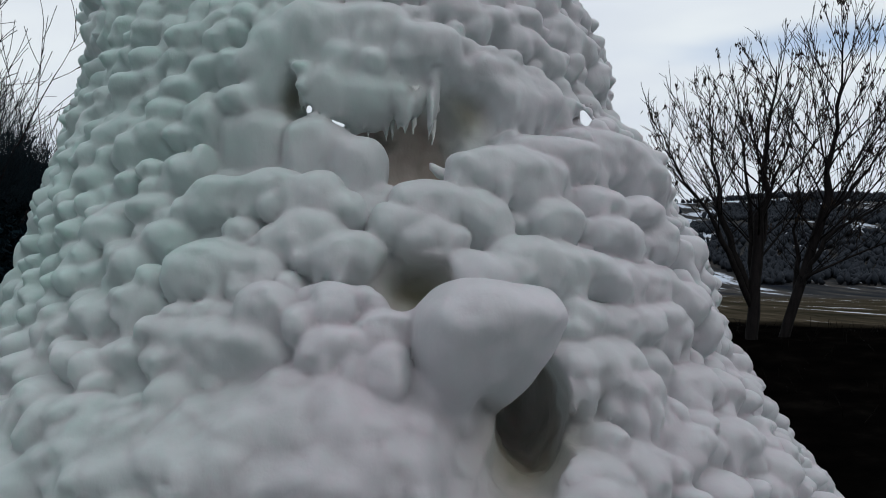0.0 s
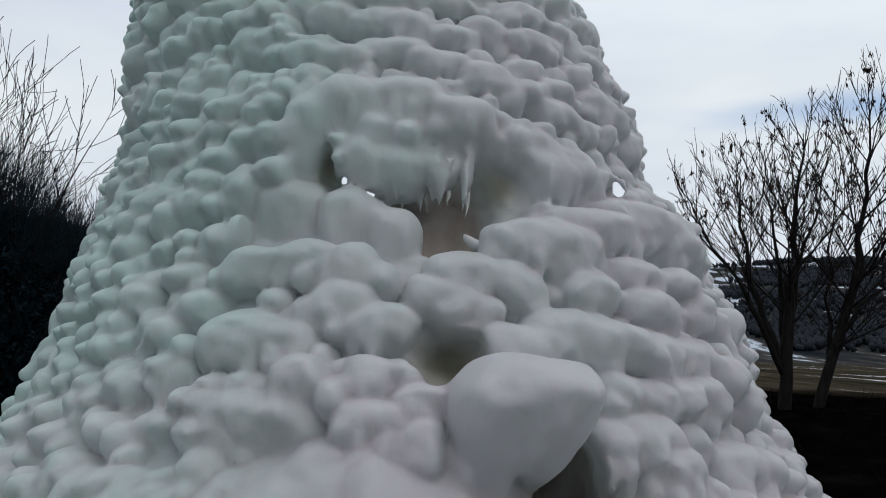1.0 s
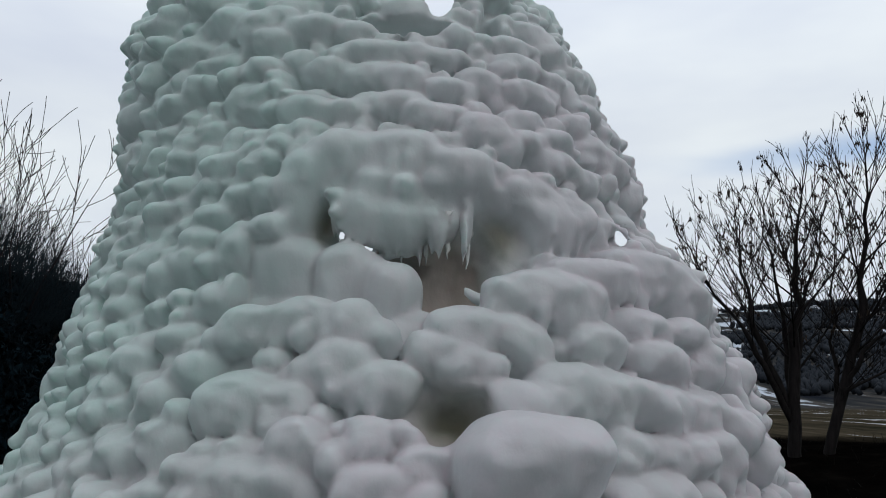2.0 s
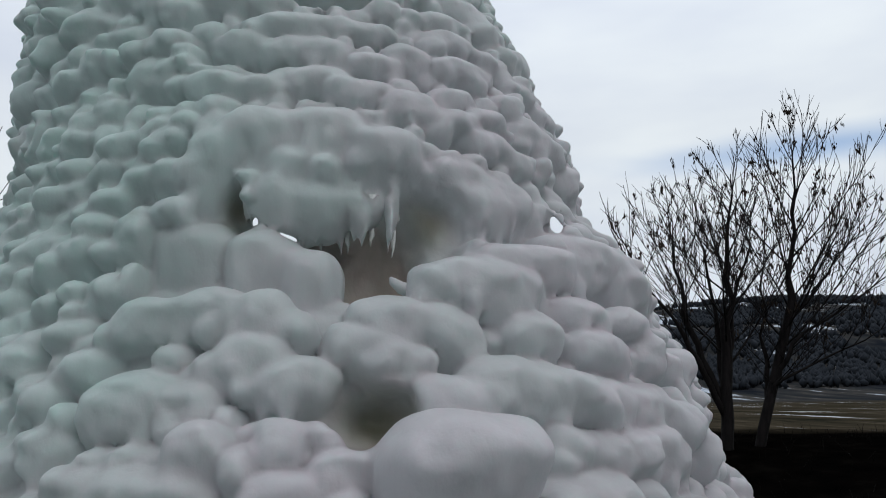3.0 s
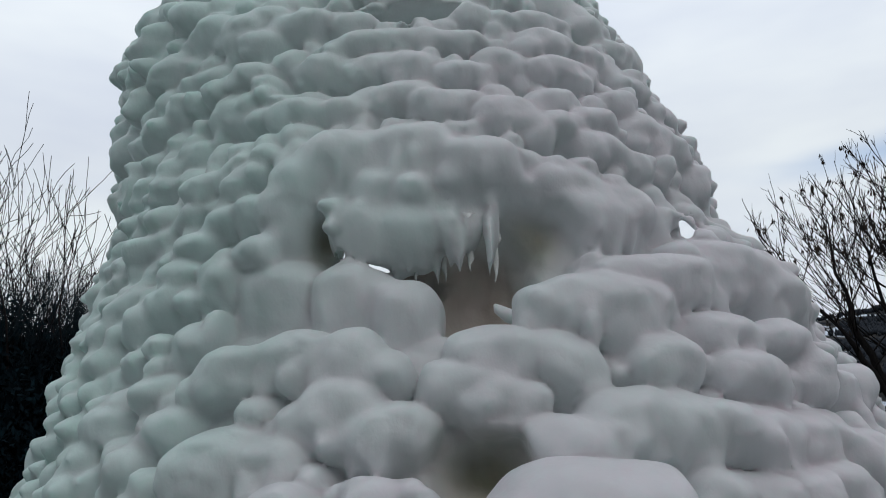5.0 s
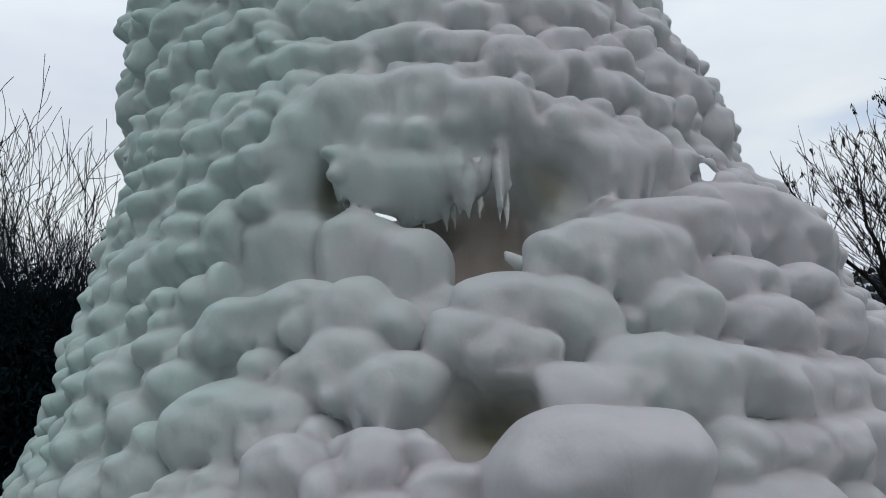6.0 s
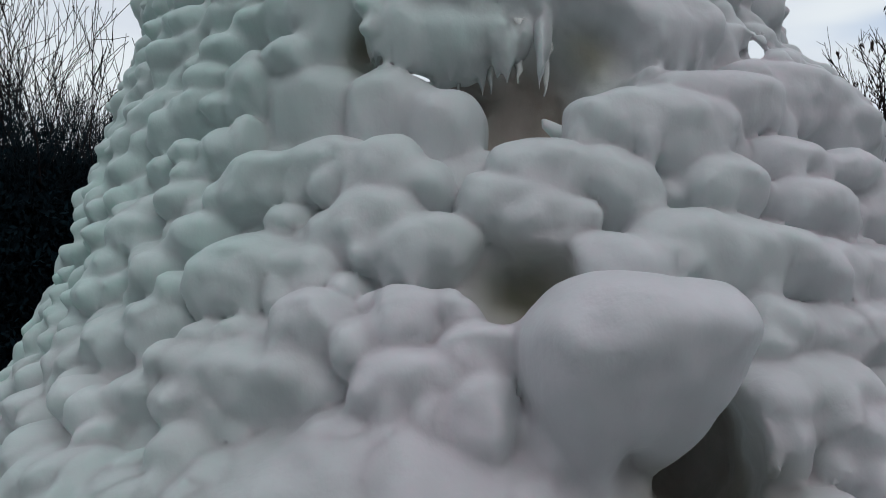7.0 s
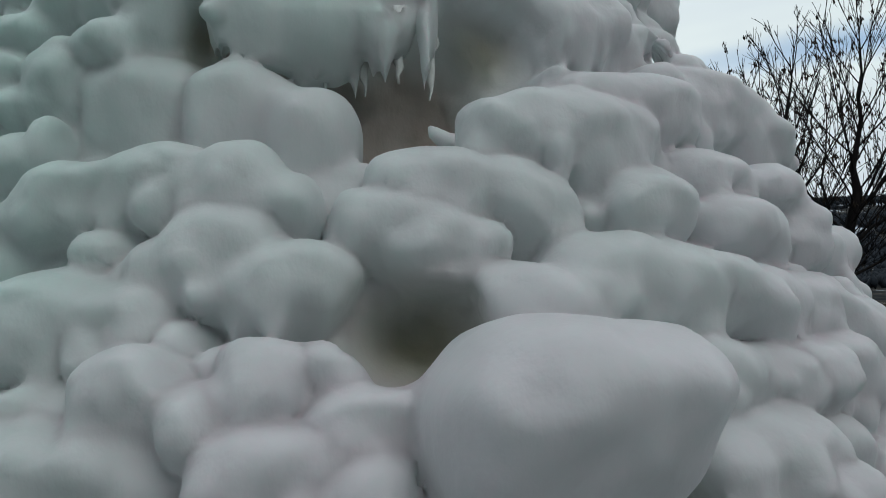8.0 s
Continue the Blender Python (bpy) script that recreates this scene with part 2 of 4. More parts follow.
def far_woods():
    """Bare woods on the hill: many small ragged tree tops, with clearings between them."""
    rng = random.Random(61)
    verts, faces = [], []
    for _ in range(34000):
        a = radians(rng.uniform(-48, 48))
        r = 215 + 290 * rng.random()
        x, y = r * math.sin(a), r * math.cos(a)
        z = ground_height(x, y)
        open_land = noise.noise((a * 9, z * 0.09 + a * 4, 4.0)) + 0.6 * noise.noise((a * 30, z * 0.25, 9.0))
        if open_land > 0.10:
            continue
        w, h = rng.uniform(0.5, 1.5), rng.uniform(1.5, 3.6)
        i = len(verts)
        verts.append((x + rng.gauss(0, 0.4), y, z + h))
        for k in range(5):
            q = 1.257 * k + rng.uniform(-0.4, 0.4)
            verts.append((x + math.cos(q) * w * rng.uniform(0.6, 1.3), y + math.sin(q) * w, z + h * rng.uniform(0.25, 0.75)))
        verts.append((x, y, z - 0.5))
        for k in range(5):
            j = (k + 1) % 5
            faces += [(i, i + 1 + k, i + 1 + j), (i + 6, i + 1 + j, i + 1 + k)]
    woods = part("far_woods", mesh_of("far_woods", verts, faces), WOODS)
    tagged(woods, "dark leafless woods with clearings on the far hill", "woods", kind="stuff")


far_woods()

# ---- the frozen fountain: outer form ----
AX, AY = -0.30, 4.75
LEVELS = (0.0, 0.9, 1.3, 1.5, 1.7, 1.9, 2.1, 2.35, 2.43, 2.5, 2.65, 2.8, 3.0, 3.3, 3.5, 3.8, 4.0, 4.2)
LEFT = (2.75, 2.08, 1.80, 1.69, 1.66, 1.64, 1.60, 1.56, 1.53, 1.50, 1.46, 1.49, 1.51, 1.55, 1.56, 1.45, 1.05, 0.35)
RIGHT = (2.75, 2.16, 1.90, 1.73, 1.67, 1.62, 1.53, 1.43, 1.32, 1.19, 1.16, 1.17, 1.11, 0.96, 0.89, 0.72, 0.50, 0.20)
FRONT = (2.80, 2.30, 1.98, 1.84, 1.70, 1.58, 1.46, 1.38, 1.36, 1.33, 1.27, 1.18, 1.06, 0.90, 0.80, 0.60, 0.42, 0.15)


def env_radius(dx, dy, z):
    """Radius of the mound's outer form towards (dx, dy) at the height z."""
    d = np.maximum(np.hypot(dx, dy), 1e-6)
    face = np.maximum(-dy / d, 0) ** 2
    side = np.where(dx > 0, np.interp(z, LEVELS, RIGHT), np.interp(z, LEVELS, LEFT))
    return np.interp(z, LEVELS, FRONT) * face + side * (1 - face)


# lobes: bearing round the axis (0 faces the path, degrees), height, half width, drop
CROWN_LEFT = [
    (-70.4, 3.68, 0.085, 0.09), (-52.8, 3.53, 0.096, 0.1), (-34.7, 3.4, 0.082, 0.09), (-46.6, 3.4, 0.106, 0.14), (-63.7, 3.47, 0.081, 0.09),
    (-38.9, 3.36, 0.106, 0.18), (-28.7, 3.35, 0.136, 0.11), (-33.7, 3.27, 0.079, 0.11), (-71.7, 3.45, 0.094, 0.09), (-54.0, 3.26, 0.101, 0.09),
    (-33.8, 3.12, 0.092, 0.09), (-67.0, 3.27, 0.097, 0.11), (-47.6, 3.07, 0.06, 0.11), (-33.6, 2.97, 0.123, 0.19), (-24.2, 2.96, 0.051, 0.04),
    (-52.9, 3.0, 0.09, 0.09), (-70.5, 3.06, 0.128, 0.13), (-39.6, 2.82, 0.056, 0.09), (-44.5, 2.77, 0.079, 0.09), (-26.8, 2.7, 0.066, 0.07),
]
CROWN_TIERS = [
    (0.6, 3.49, 0.194, 0.14), (14.2, 3.35, 0.083, 0.11), (-6.5, 3.23, 0.118, 0.1), (-14.5, 3.21, 0.106, 0.08), (6.7, 3.21, 0.141, 0.09),
    (-20.4, 3.11, 0.105, 0.12), (-9.4, 3.1, 0.107, 0.1), (0.8, 3.06, 0.099, 0.11), (9.8, 3.01, 0.121, 0.09), (18.9, 3.08, 0.105, 0.15),
    (-21.3, 2.89, 0.1, 0.09), (-13.9, 2.88, 0.098, 0.09), (-3.3, 2.93, 0.148, 0.12), (7.4, 2.87, 0.129, 0.11), (16.9, 2.82, 0.111, 0.13),
    (21.5, 2.75, 0.069, 0.12), (-15.9, 3.34, 0.11, 0.1),
]
CROWN_RIGHT = [
    (31.4, 3.34, 0.134, 0.09), (45.3, 3.48, 0.125, 0.11), (50.6, 3.38, 0.12, 0.12), (31.5, 3.22, 0.12, 0.1), (32.0, 3.07, 0.144, 0.12),
    (55.5, 3.29, 0.114, 0.11), (67.0, 3.34, 0.127, 0.11), (26.2, 2.89, 0.091, 0.1), (43.7, 2.95, 0.095, 0.09), (33.3, 2.82, 0.082, 0.08),
    (25.9, 2.77, 0.071, 0.08), (31.8, 2.71, 0.108, 0.1), (46.6, 2.83, 0.106, 0.13), (52.8, 2.79, 0.11, 0.12), (39.5, 2.67, 0.097, 0.1),
    (60.2, 2.7, 0.093, 0.16), (26.1, 3.16, 0.061, 0.06),
]
LEFT_FLANK = [
    (-21.7, 2.7, 0.053, 0.09), (-30.4, 2.65, 0.087, 0.07), (-24.1, 2.64, 0.06, 0.07), (-44.1, 2.69, 0.074, 0.07), (-32.6, 2.62, 0.07, 0.06),
    (-25.6, 2.6, 0.053, 0.06), (-33.7, 2.54, 0.07, 0.07), (-40.8, 2.56, 0.074, 0.06), (-26.8, 2.49, 0.066, 0.08), (-20.8, 2.5, 0.081, 0.1),
    (-42.6, 2.46, 0.07, 0.07), (-30.4, 2.41, 0.078, 0.07), (-62.6, 2.62, 0.055, 0.09), (-24.8, 2.27, 0.073, 0.18), (-31.7, 2.31, 0.073, 0.08),
    (-32.2, 2.23, 0.094, 0.1), (-22.3, 2.12, 0.023, 0.09), (-24.9, 2.07, 0.073, 0.12), (-42.3, 2.25, 0.108, 0.09), (-45.0, 2.16, 0.071, 0.11),
    (-36.2, 2.17, 0.084, 0.12), (-19.3, 2.35, 0.07, 0.08), (-67.1, 2.8, 0.055, 0.11),
]
LEFT_LOW = [
    (-61.0, 2.11, 0.049, 0.1), (-45.2, 1.97, 0.049, 0.07), (-44.3, 2.06, 0.05, 0.08), (-28.1, 1.93, 0.078, 0.08), (-20.2, 1.92, 0.062, 0.08),
    (-34.6, 1.85, 0.091, 0.09), (-35.5, 1.76, 0.049, 0.07), (-22.7, 1.82, 0.079, 0.12), (-26.3, 1.73, 0.06, 0.09), (-12.7, 1.84, 0.05, 0.06),
    (-21.7, 1.68, 0.043, 0.06), (-23.0, 1.61, 0.071, 0.07), (-35.6, 1.67, 0.057, 0.07),
]
LIP = [
    (-17.6, 1.97, 0.094, 0.12), (-10.6, 2.0, 0.096, 0.14), (-4.6, 1.98, 0.084, 0.12), (-0.2, 1.935, 0.066, 0.1), (-3.0, 2.005, 0.046, 0.07),
]
MIDDLE = [
    (-4.0, 1.88, 0.086, 0.09), (-5.9, 1.81, 0.104, 0.13), (0.9, 1.78, 0.107, 0.14), (-14.3, 1.73, 0.14, 0.15), (-16.4, 1.7, 0.085, 0.12),
    (-10.4, 1.68, 0.044, 0.07), (-8.1, 1.72, 0.056, 0.09), (7.2, 1.89, 0.108, 0.12), (11.4, 1.83, 0.091, 0.13), (13.2, 1.97, 0.143, 0.12),
    (9.3, 1.97, 0.093, 0.11), (18.0, 1.92, 0.087, 0.13), (8.7, 1.78, 0.128, 0.16),
]
SHELF = [
    (16.9, 2.11, 0.076, 0.13), (21.9, 2.12, 0.12, 0.16), (26.8, 2.11, 0.157, 0.18), (33.1, 2.21, 0.216, 0.14), (46.9, 2.27, 0.2, 0.22),
    (53.4, 2.19, 0.145, 0.18), (25.9, 2.09, 0.103, 0.15), (36.4, 2.03, 0.114, 0.1), (45.4, 2.02, 0.122, 0.08), (27.7, 1.95, 0.106, 0.15),
    (37.2, 1.91, 0.117, 0.12), (48.4, 1.93, 0.099, 0.15), (59.5, 1.9, 0.084, 0.14),
]
RIGHT_TIERS = [
    (15.7, 1.73, 0.112, 0.13), (21.1, 1.79, 0.09, 0.18), (25.6, 1.77, 0.138, 0.16), (32.6, 1.76, 0.136, 0.13), (40.0, 1.74, 0.138, 0.13),
    (47.3, 1.7, 0.104, 0.12), (27.0, 1.61, 0.072, 0.11), (35.8, 1.6, 0.078, 0.12), (41.5, 1.6, 0.084, 0.13), (50.1, 1.59, 0.038, 0.14),
]
ROW = [
    (-6.0, 1.6, 0.078, 0.14), (-2.8, 1.55, 0.043, 0.08), (0.3, 1.62, 0.075, 0.11), (4.4, 1.63, 0.069, 0.07), (5.7, 1.56, 0.093, 0.08),
    (1.2, 1.49, 0.121, 0.12), (5.4, 1.45, 0.069, 0.11), (8.4, 1.57, 0.068, 0.12),
]
LOWER_LEFT = [
    (-13.5, 1.49, 0.149, 0.18), (-8.0, 1.48, 0.147, 0.16), (-28.1, 1.55, 0.099, 0.12), (-22.1, 1.58, 0.088, 0.12), (-32.7, 1.49, 0.066, 0.13),
    (-26.9, 1.41, 0.062, 0.08), (-23.6, 1.4, 0.051, 0.1), (-20.4, 1.44, 0.084, 0.09), (-15.8, 1.43, 0.063, 0.09), (-12.0, 1.41, 0.065, 0.09),
    (-13.6, 1.33, 0.066, 0.13), (-21.9, 1.27, 0.084, 0.1), (-16.3, 1.25, 0.075, 0.07), (-9.2, 1.28, 0.092, 0.11), (-27.8, 1.28, 0.057, 0.12),
    (-16.0, 1.19, 0.091, 0.08), (-22.0, 1.15, 0.077, 0.08),
]
LOWER_RIGHT = [
    (27.6, 1.6, 0.088, 0.1), (41.2, 1.58, 0.127, 0.18), (32.9, 1.58, 0.08, 0.11), (28.4, 1.46, 0.148, 0.2), (30.9, 1.37, 0.121, 0.22),
    (23.8, 1.42, 0.07, 0.18), (41.8, 1.39, 0.105, 0.15), (46.9, 1.36, 0.098, 0.16), (22.0, 1.15, 0.142, 0.15), (27.9, 1.17, 0.1, 0.14),
    (34.7, 1.22, 0.109, 0.13), (43.4, 1.21, 0.121, 0.15), (48.0, 1.1, 0.105, 0.15), (37.2, 1.08, 0.107, 0.12),
]
SLOPE = [
    (-3.4, 1.25, 0.253, 0.3), (2.8, 1.27, 0.226, 0.31), (-8.5, 1.16, 0.233, 0.25), (0.8, 1.14, 0.33, 0.22), (6.2, 1.19, 0.162, 0.22),
    (-14.6, 1.12, 0.161, 0.18), (21.9, 1.09, 0.183, 0.17),
]
HOOD = [
    (-15.6, 2.59, 0.090, 0.16), (-9.4, 2.68, 0.100, 0.15), (1.0, 2.69, 0.125, 0.16), (11.2, 2.61, 0.116, 0.17), (-3.2, 2.53, 0.124, 0.16),
    (-14.4, 2.54, 0.089, 0.2), (7.7, 2.53, 0.125, 0.13), (16.7, 2.5, 0.109, 0.17), (23.7, 2.52, 0.115, 0.18), (33.0, 2.49, 0.112, 0.12),
    (27.0, 2.42, 0.105, 0.16), (-16.3, 2.46, 0.071, 0.14),
]
CURTAIN = [
    (-2.4, 2.39, 0.108, 0.18), (-6.5, 2.42, 0.07, 0.17), (2.3, 2.39, 0.079, 0.15), (27.2, 2.40, 0.072, 0.16),
    (31.5, 2.38, 0.085, 0.12), (36.9, 2.43, 0.075, 0.11), (38.2, 2.4, 0.043, 0.09),
]
INNER = [
    (-18.9, 2.24, 0.120, 0.30), (-7.0, 2.19, 0.125, 0.32), (0.6, 2.13, 0.105, 0.28), (-14.6, 2.22, 0.100, 0.26),
]
STEP = 0.0140
LOW, HIGH = (-3.22, 1.83, -0.06), (2.62, 7.67, 4.34)
PLAIN, NICHE = 0, 1


def smin(a, b, k):
    h = np.maximum(k - np.abs(a - b), 0) / k
    return np.minimum(a, b) - h * h * k * 0.25


class Field:
    """A distance field on a grid, joined softly out of rounded lobes; remembers which lobe each place belongs to."""

    def __init__(self):
        self.n = [int((b - a) / STEP) + 1 for a, b in zip(LOW, HIGH)]
        self.ax = [np.float32(a) + np.arange(n, dtype=np.float32) * np.float32(STEP) for a, n in zip(LOW, self.n)]
        x, y, z = self.ax
        dx, dy = (x - AX)[:, None], (y - AY)[None, :]
        d = np.maximum(np.hypot(dx, dy), 1e-6)
        face = np.maximum(-dy / d, 0) ** 2
        bold = np.clip(((0.34 * dx - 0.94 * dy) / d - 0.45) / 0.35, 0, 1)
        self.f = np.empty(self.n, np.float32)
        self.tag = np.zeros(self.n, np.int16)
        self.spare, self.open_group = np.empty(self.n, np.float32), False
        for i, h in enumerate(z):
            side = np.where(dx > 0, np.interp(h, LEVELS, RIGHT), np.interp(h, LEVELS, LEFT))
            r = np.interp(h, LEVELS, FRONT) * face + side * (1 - face)
            self.f[:, :, i] = np.maximum((d - (r - 0.085 - 0.04 * bold)) * 0.8, h - 4.05)

    def box(self, c, r):
        s = []
        for k in range(3):
            a = max(int((c[k] - r[k] - LOW[k]) / STEP), 0)
            b = min(int((c[k] + r[k] - LOW[k]) / STEP) + 2, self.n[k])
            s.append(slice(a, max(b, a)))
        x, y, z = (self.ax[k][s[k]] for k in range(3))
        return tuple(s), x[:, None, None] - c[0], y[None, :, None] - c[1], z[None, None, :] - c[2]

    def put(self, s, dist, k, tag):
        old = self.f[s]
        if self.open_group:
            self.reach = [(min(a, c.start), max(b, c.stop)) for (a, b), c in zip(self.reach, s)]
        else:
            self.tag[s][dist < old] = tag
        self.f[s] = smin(old, dist.astype(np.float32), k)

    def begin(self):
        """What is put from here on is joined softly by itself."""
        self.spare.fill(9.0)
        self.f, self.spare = self.spare, self.f
        self.open_group, self.reach = True, [(10 ** 6, 0)] * 3

    def end(self, tag, k):
        """Lays the group onto the rest, with a crisp groove round it."""
        self.f, self.spare = self.spare, self.f
        self.open_group = False
        s = tuple(slice(a, b) for a, b in self.reach)
        self.put(s, self.spare[s], k, tag)

    def lobe(self, tag, bearing, h, w, drop, rng, out=0.0, taper=0.2, k=0.025, deep=None, up=None, lean=0.42, square=0.3, sway=0.45, broad=0.25, power=2.0):
        a = radians(bearing)
        n = (math.sin(a), -math.cos(a))
        deep = deep or min(0.5 * w + 0.28 * drop + 0.03, 0.26)
        up = up or 0.36 * drop + 0.02
        down = 0.90 * drop
        r = float(env_radius(np.float64(n[0]), np.float64(n[1]), h)) - deep * 0.86 + out
        c = (AX + n[0] * r, AY + n[1] * r, h)
        reach = max(w, deep) * 1.15 + 0.05 + lean * down * 0.5
        s, x, y, z = self.box(c, (reach, reach, max(up, down) + 0.05))
        t = -x * n[1] + y * n[0]
        o = x * n[0] + y * n[1]
        low = np.minimum(z, 0)
        zz = np.where(z > 0, z / up, z / down)
        # the sides sway, the curtain under the lobe falls back
        t = t + sway * w * 0.13 * np.sin(zz * 2.6 + rng.uniform(0, 6)) + sway * w * 0.06 * np.sin(o / w * 4 + rng.uniform(0, 6))
        o = o - lean * low + sway * deep * 0.10 * np.sin(t / w * rng.uniform(2.2, 4.2) + rng.uniform(0, 6)) + sway * deep * 0.06 * np.sin(t / w * 7 + zz * 2 + rng.uniform(0, 6))
        zu = zz + sway * 0.16 * np.sin(t / w * rng.uniform(1.5, 3.0) + rng.uniform(0, 6))
        slim = 1 - taper * np.clip(-zz, 0, 1) ** power
        e = np.where(zz < 0, (1 - square) * zz ** 2 + square * zz ** 4, zu ** 2)
        tt = (t / (w * slim)) ** 2
        p = np.sqrt((1 - broad) * tt + broad * tt * tt + (o / deep) ** 2 + e) + 1e-6
        q = np.sqrt((t / (w * w)) ** 2 + (o / deep ** 2) ** 2 + (zz / np.where(z > 0, up, down)) ** 2) + 1e-6
        self.put(s, p * (p - 1) / q, k, tag)

    def ledge(self, tag, lobes, rng, k=0.018, out=0.0, lean=0.42, melt=0.06, square=0.5, wide=1.12, swell=1.0):
        """Lobes melted into one ledge, with smaller swellings on its brow and flutes down its curtain."""
        self.begin()
        for bearing, h, w, drop in lobes:
            r = float(env_radius(np.float64(math.sin(radians(bearing))), np.float64(-math.cos(radians(bearing))), h))
            base = out + rng.uniform(-0.012, 0.012)
            self.lobe(tag, bearing, h, w * wide, drop, rng, out=base, lean=lean, k=melt, square=square, taper=0.12, broad=0.4)
            for i in range(int(swell * w / 0.032)):
                sw = rng.uniform(0.034, 0.058)
                off = rng.uniform(-0.85, 0.85) * w
                dz = rng.uniform(-0.5, 0.25) * drop - 0.2 * drop * (off / w) ** 2
                self.lobe(tag, bearing + math.degrees(off / r), h + dz, sw, sw * rng.uniform(1.0, 1.5), rng, out=base - 0.05 * (off / w) ** 2 + rng.uniform(-0.012, 0.008) - lean * max(-dz, 0), k=0.026, lean=lean)
            for i in range(int(w / 0.04) if drop > 0.08 else 0):
                sw = rng.uniform(0.020, 0.034)
                off = rng.uniform(-0.9, 0.9) * w
                dz = -rng.uniform(0.3, 0.55) * drop
                self.lobe(tag, bearing + math.degrees(off / r), h + dz, sw, drop * rng.uniform(0.5, 0.75), rng, out=base - 0.05 * (off / w) ** 2 + rng.uniform(-0.016, 0.002) + lean * dz, k=0.03, deep=0.05, lean=lean, taper=0.4)
        self.end(tag, k)

    def cut(self, a, b, ra, rb, k=0.03, tag=NICHE):
        """Takes away a tapering rod from a to b."""
        a, b = np.array(a), np.array(b)
        m = (a + b) / 2
        s, x, y, z = self.box(m, np.abs(a - b) / 2 + max(ra, rb) + 0.06)
        d = b - a
        px, py, pz = x + m[0] - a[0], y + m[1] - a[1], z + m[2] - a[2]
        t = np.clip((px * d[0] + py * d[1] + pz * d[2]) / (d @ d), 0, 1)
        dist = np.sqrt((px - t * d[0]) ** 2 + (py - t * d[1]) ** 2 + (pz - t * d[2]) ** 2) - (ra + (rb - ra) * t)
        old = self.f[s]
        self.tag[s][-dist > old - 0.01] = tag
        self.f[s] = -smin(-old, dist.astype(np.float32), k)

    def hollow(self, c, r, k=0.04, tag=NICHE):
        """Takes away an ellipsoid."""
        s, x, y, z = self.box(c, (r[0] + 0.06, r[1] + 0.06, r[2] + 0.06))
        p = np.sqrt((x / r[0]) ** 2 + (y / r[1]) ** 2 + (z / r[2]) ** 2) + 1e-6
        q = np.sqrt((x / r[0] ** 2) ** 2 + (y / r[1] ** 2) ** 2 + (z / r[2] ** 2) ** 2) + 1e-6
        dist = p * (p - 1) / q
        old = self.f[s]
        if tag is not None:
            self.tag[s][-dist > old - 0.01] = tag
        self.f[s] = -smin(-old, dist.astype(np.float32), k)

    def surface(self):
        """Verts, quads and the tag of each quad at the zero level (surface nets)."""
        f = self.f
        inside = f < 0
        total = np.zeros([n - 1 for n in self.n], np.int8)
        for i in (0, 1):
            for j in (0, 1):
                for k in (0, 1):
                    total += inside[i:self.n[0] - 1 + i, j:self.n[1] - 1 + j, k:self.n[2] - 1 + k]
        cells = np.argwhere((total > 0) & (total < 8))
        index = np.full(total.shape, -1, np.int32)
        index[tuple(cells.T)] = np.arange(len(cells))
        acc, cnt = np.zeros((len(cells), 3)), np.zeros(len(cells))
        for a in [(i, j, k) for i in (0, 1) for j in (0, 1) for k in (0, 1)]:
            for axis in range(3):
                if a[axis]:
                    continue
                b = list(a)
                b[axis] = 1
                va = f[cells[:, 0] + a[0], cells[:, 1] + a[1], cells[:, 2] + a[2]]
                vb = f[cells[:, 0] + b[0], cells[:, 1] + b[1], cells[:, 2] + b[2]]
                hit = (va < 0) != (vb < 0)
                p = np.tile(np.array(a, float), (hit.sum(), 1))
                p[:, axis] = va[hit] / (va[hit] - vb[hit])
                acc[hit] += p
                cnt[hit] += 1
        verts = (cells + acc / cnt[:, None]) * STEP + np.array(LOW)
        quads, tags = [], []
        for axis in range(3):
            u, v = (axis + 1) % 3, (axis + 2) % 3
            lo, hi = [slice(None)] * 3, [slice(None)] * 3
            lo[axis], hi[axis] = slice(0, -1), slice(1, None)
            A, B = inside[tuple(lo)], inside[tuple(hi)]
            e = np.argwhere(A != B)
            e = e[(e[:, u] > 0) & (e[:, v] > 0) & (e[:, u] < self.n[u] - 1) & (e[:, v] < self.n[v] - 1)]
            q = []
            for du, dv in ((-1, -1), (0, -1), (0, 0), (-1, 0)):
                c = e.copy()
                c[:, u] += du
                c[:, v] += dv
                q.append(index[tuple(c.T)])
            q = np.stack(q, 1)
            flip = ~A[tuple(e.T)]
            q[flip] = q[flip][:, ::-1]
            quads.append(q)
            tags.append(self.tag[tuple(e.T)])
        return verts, np.concatenate(quads), np.concatenate(tags)


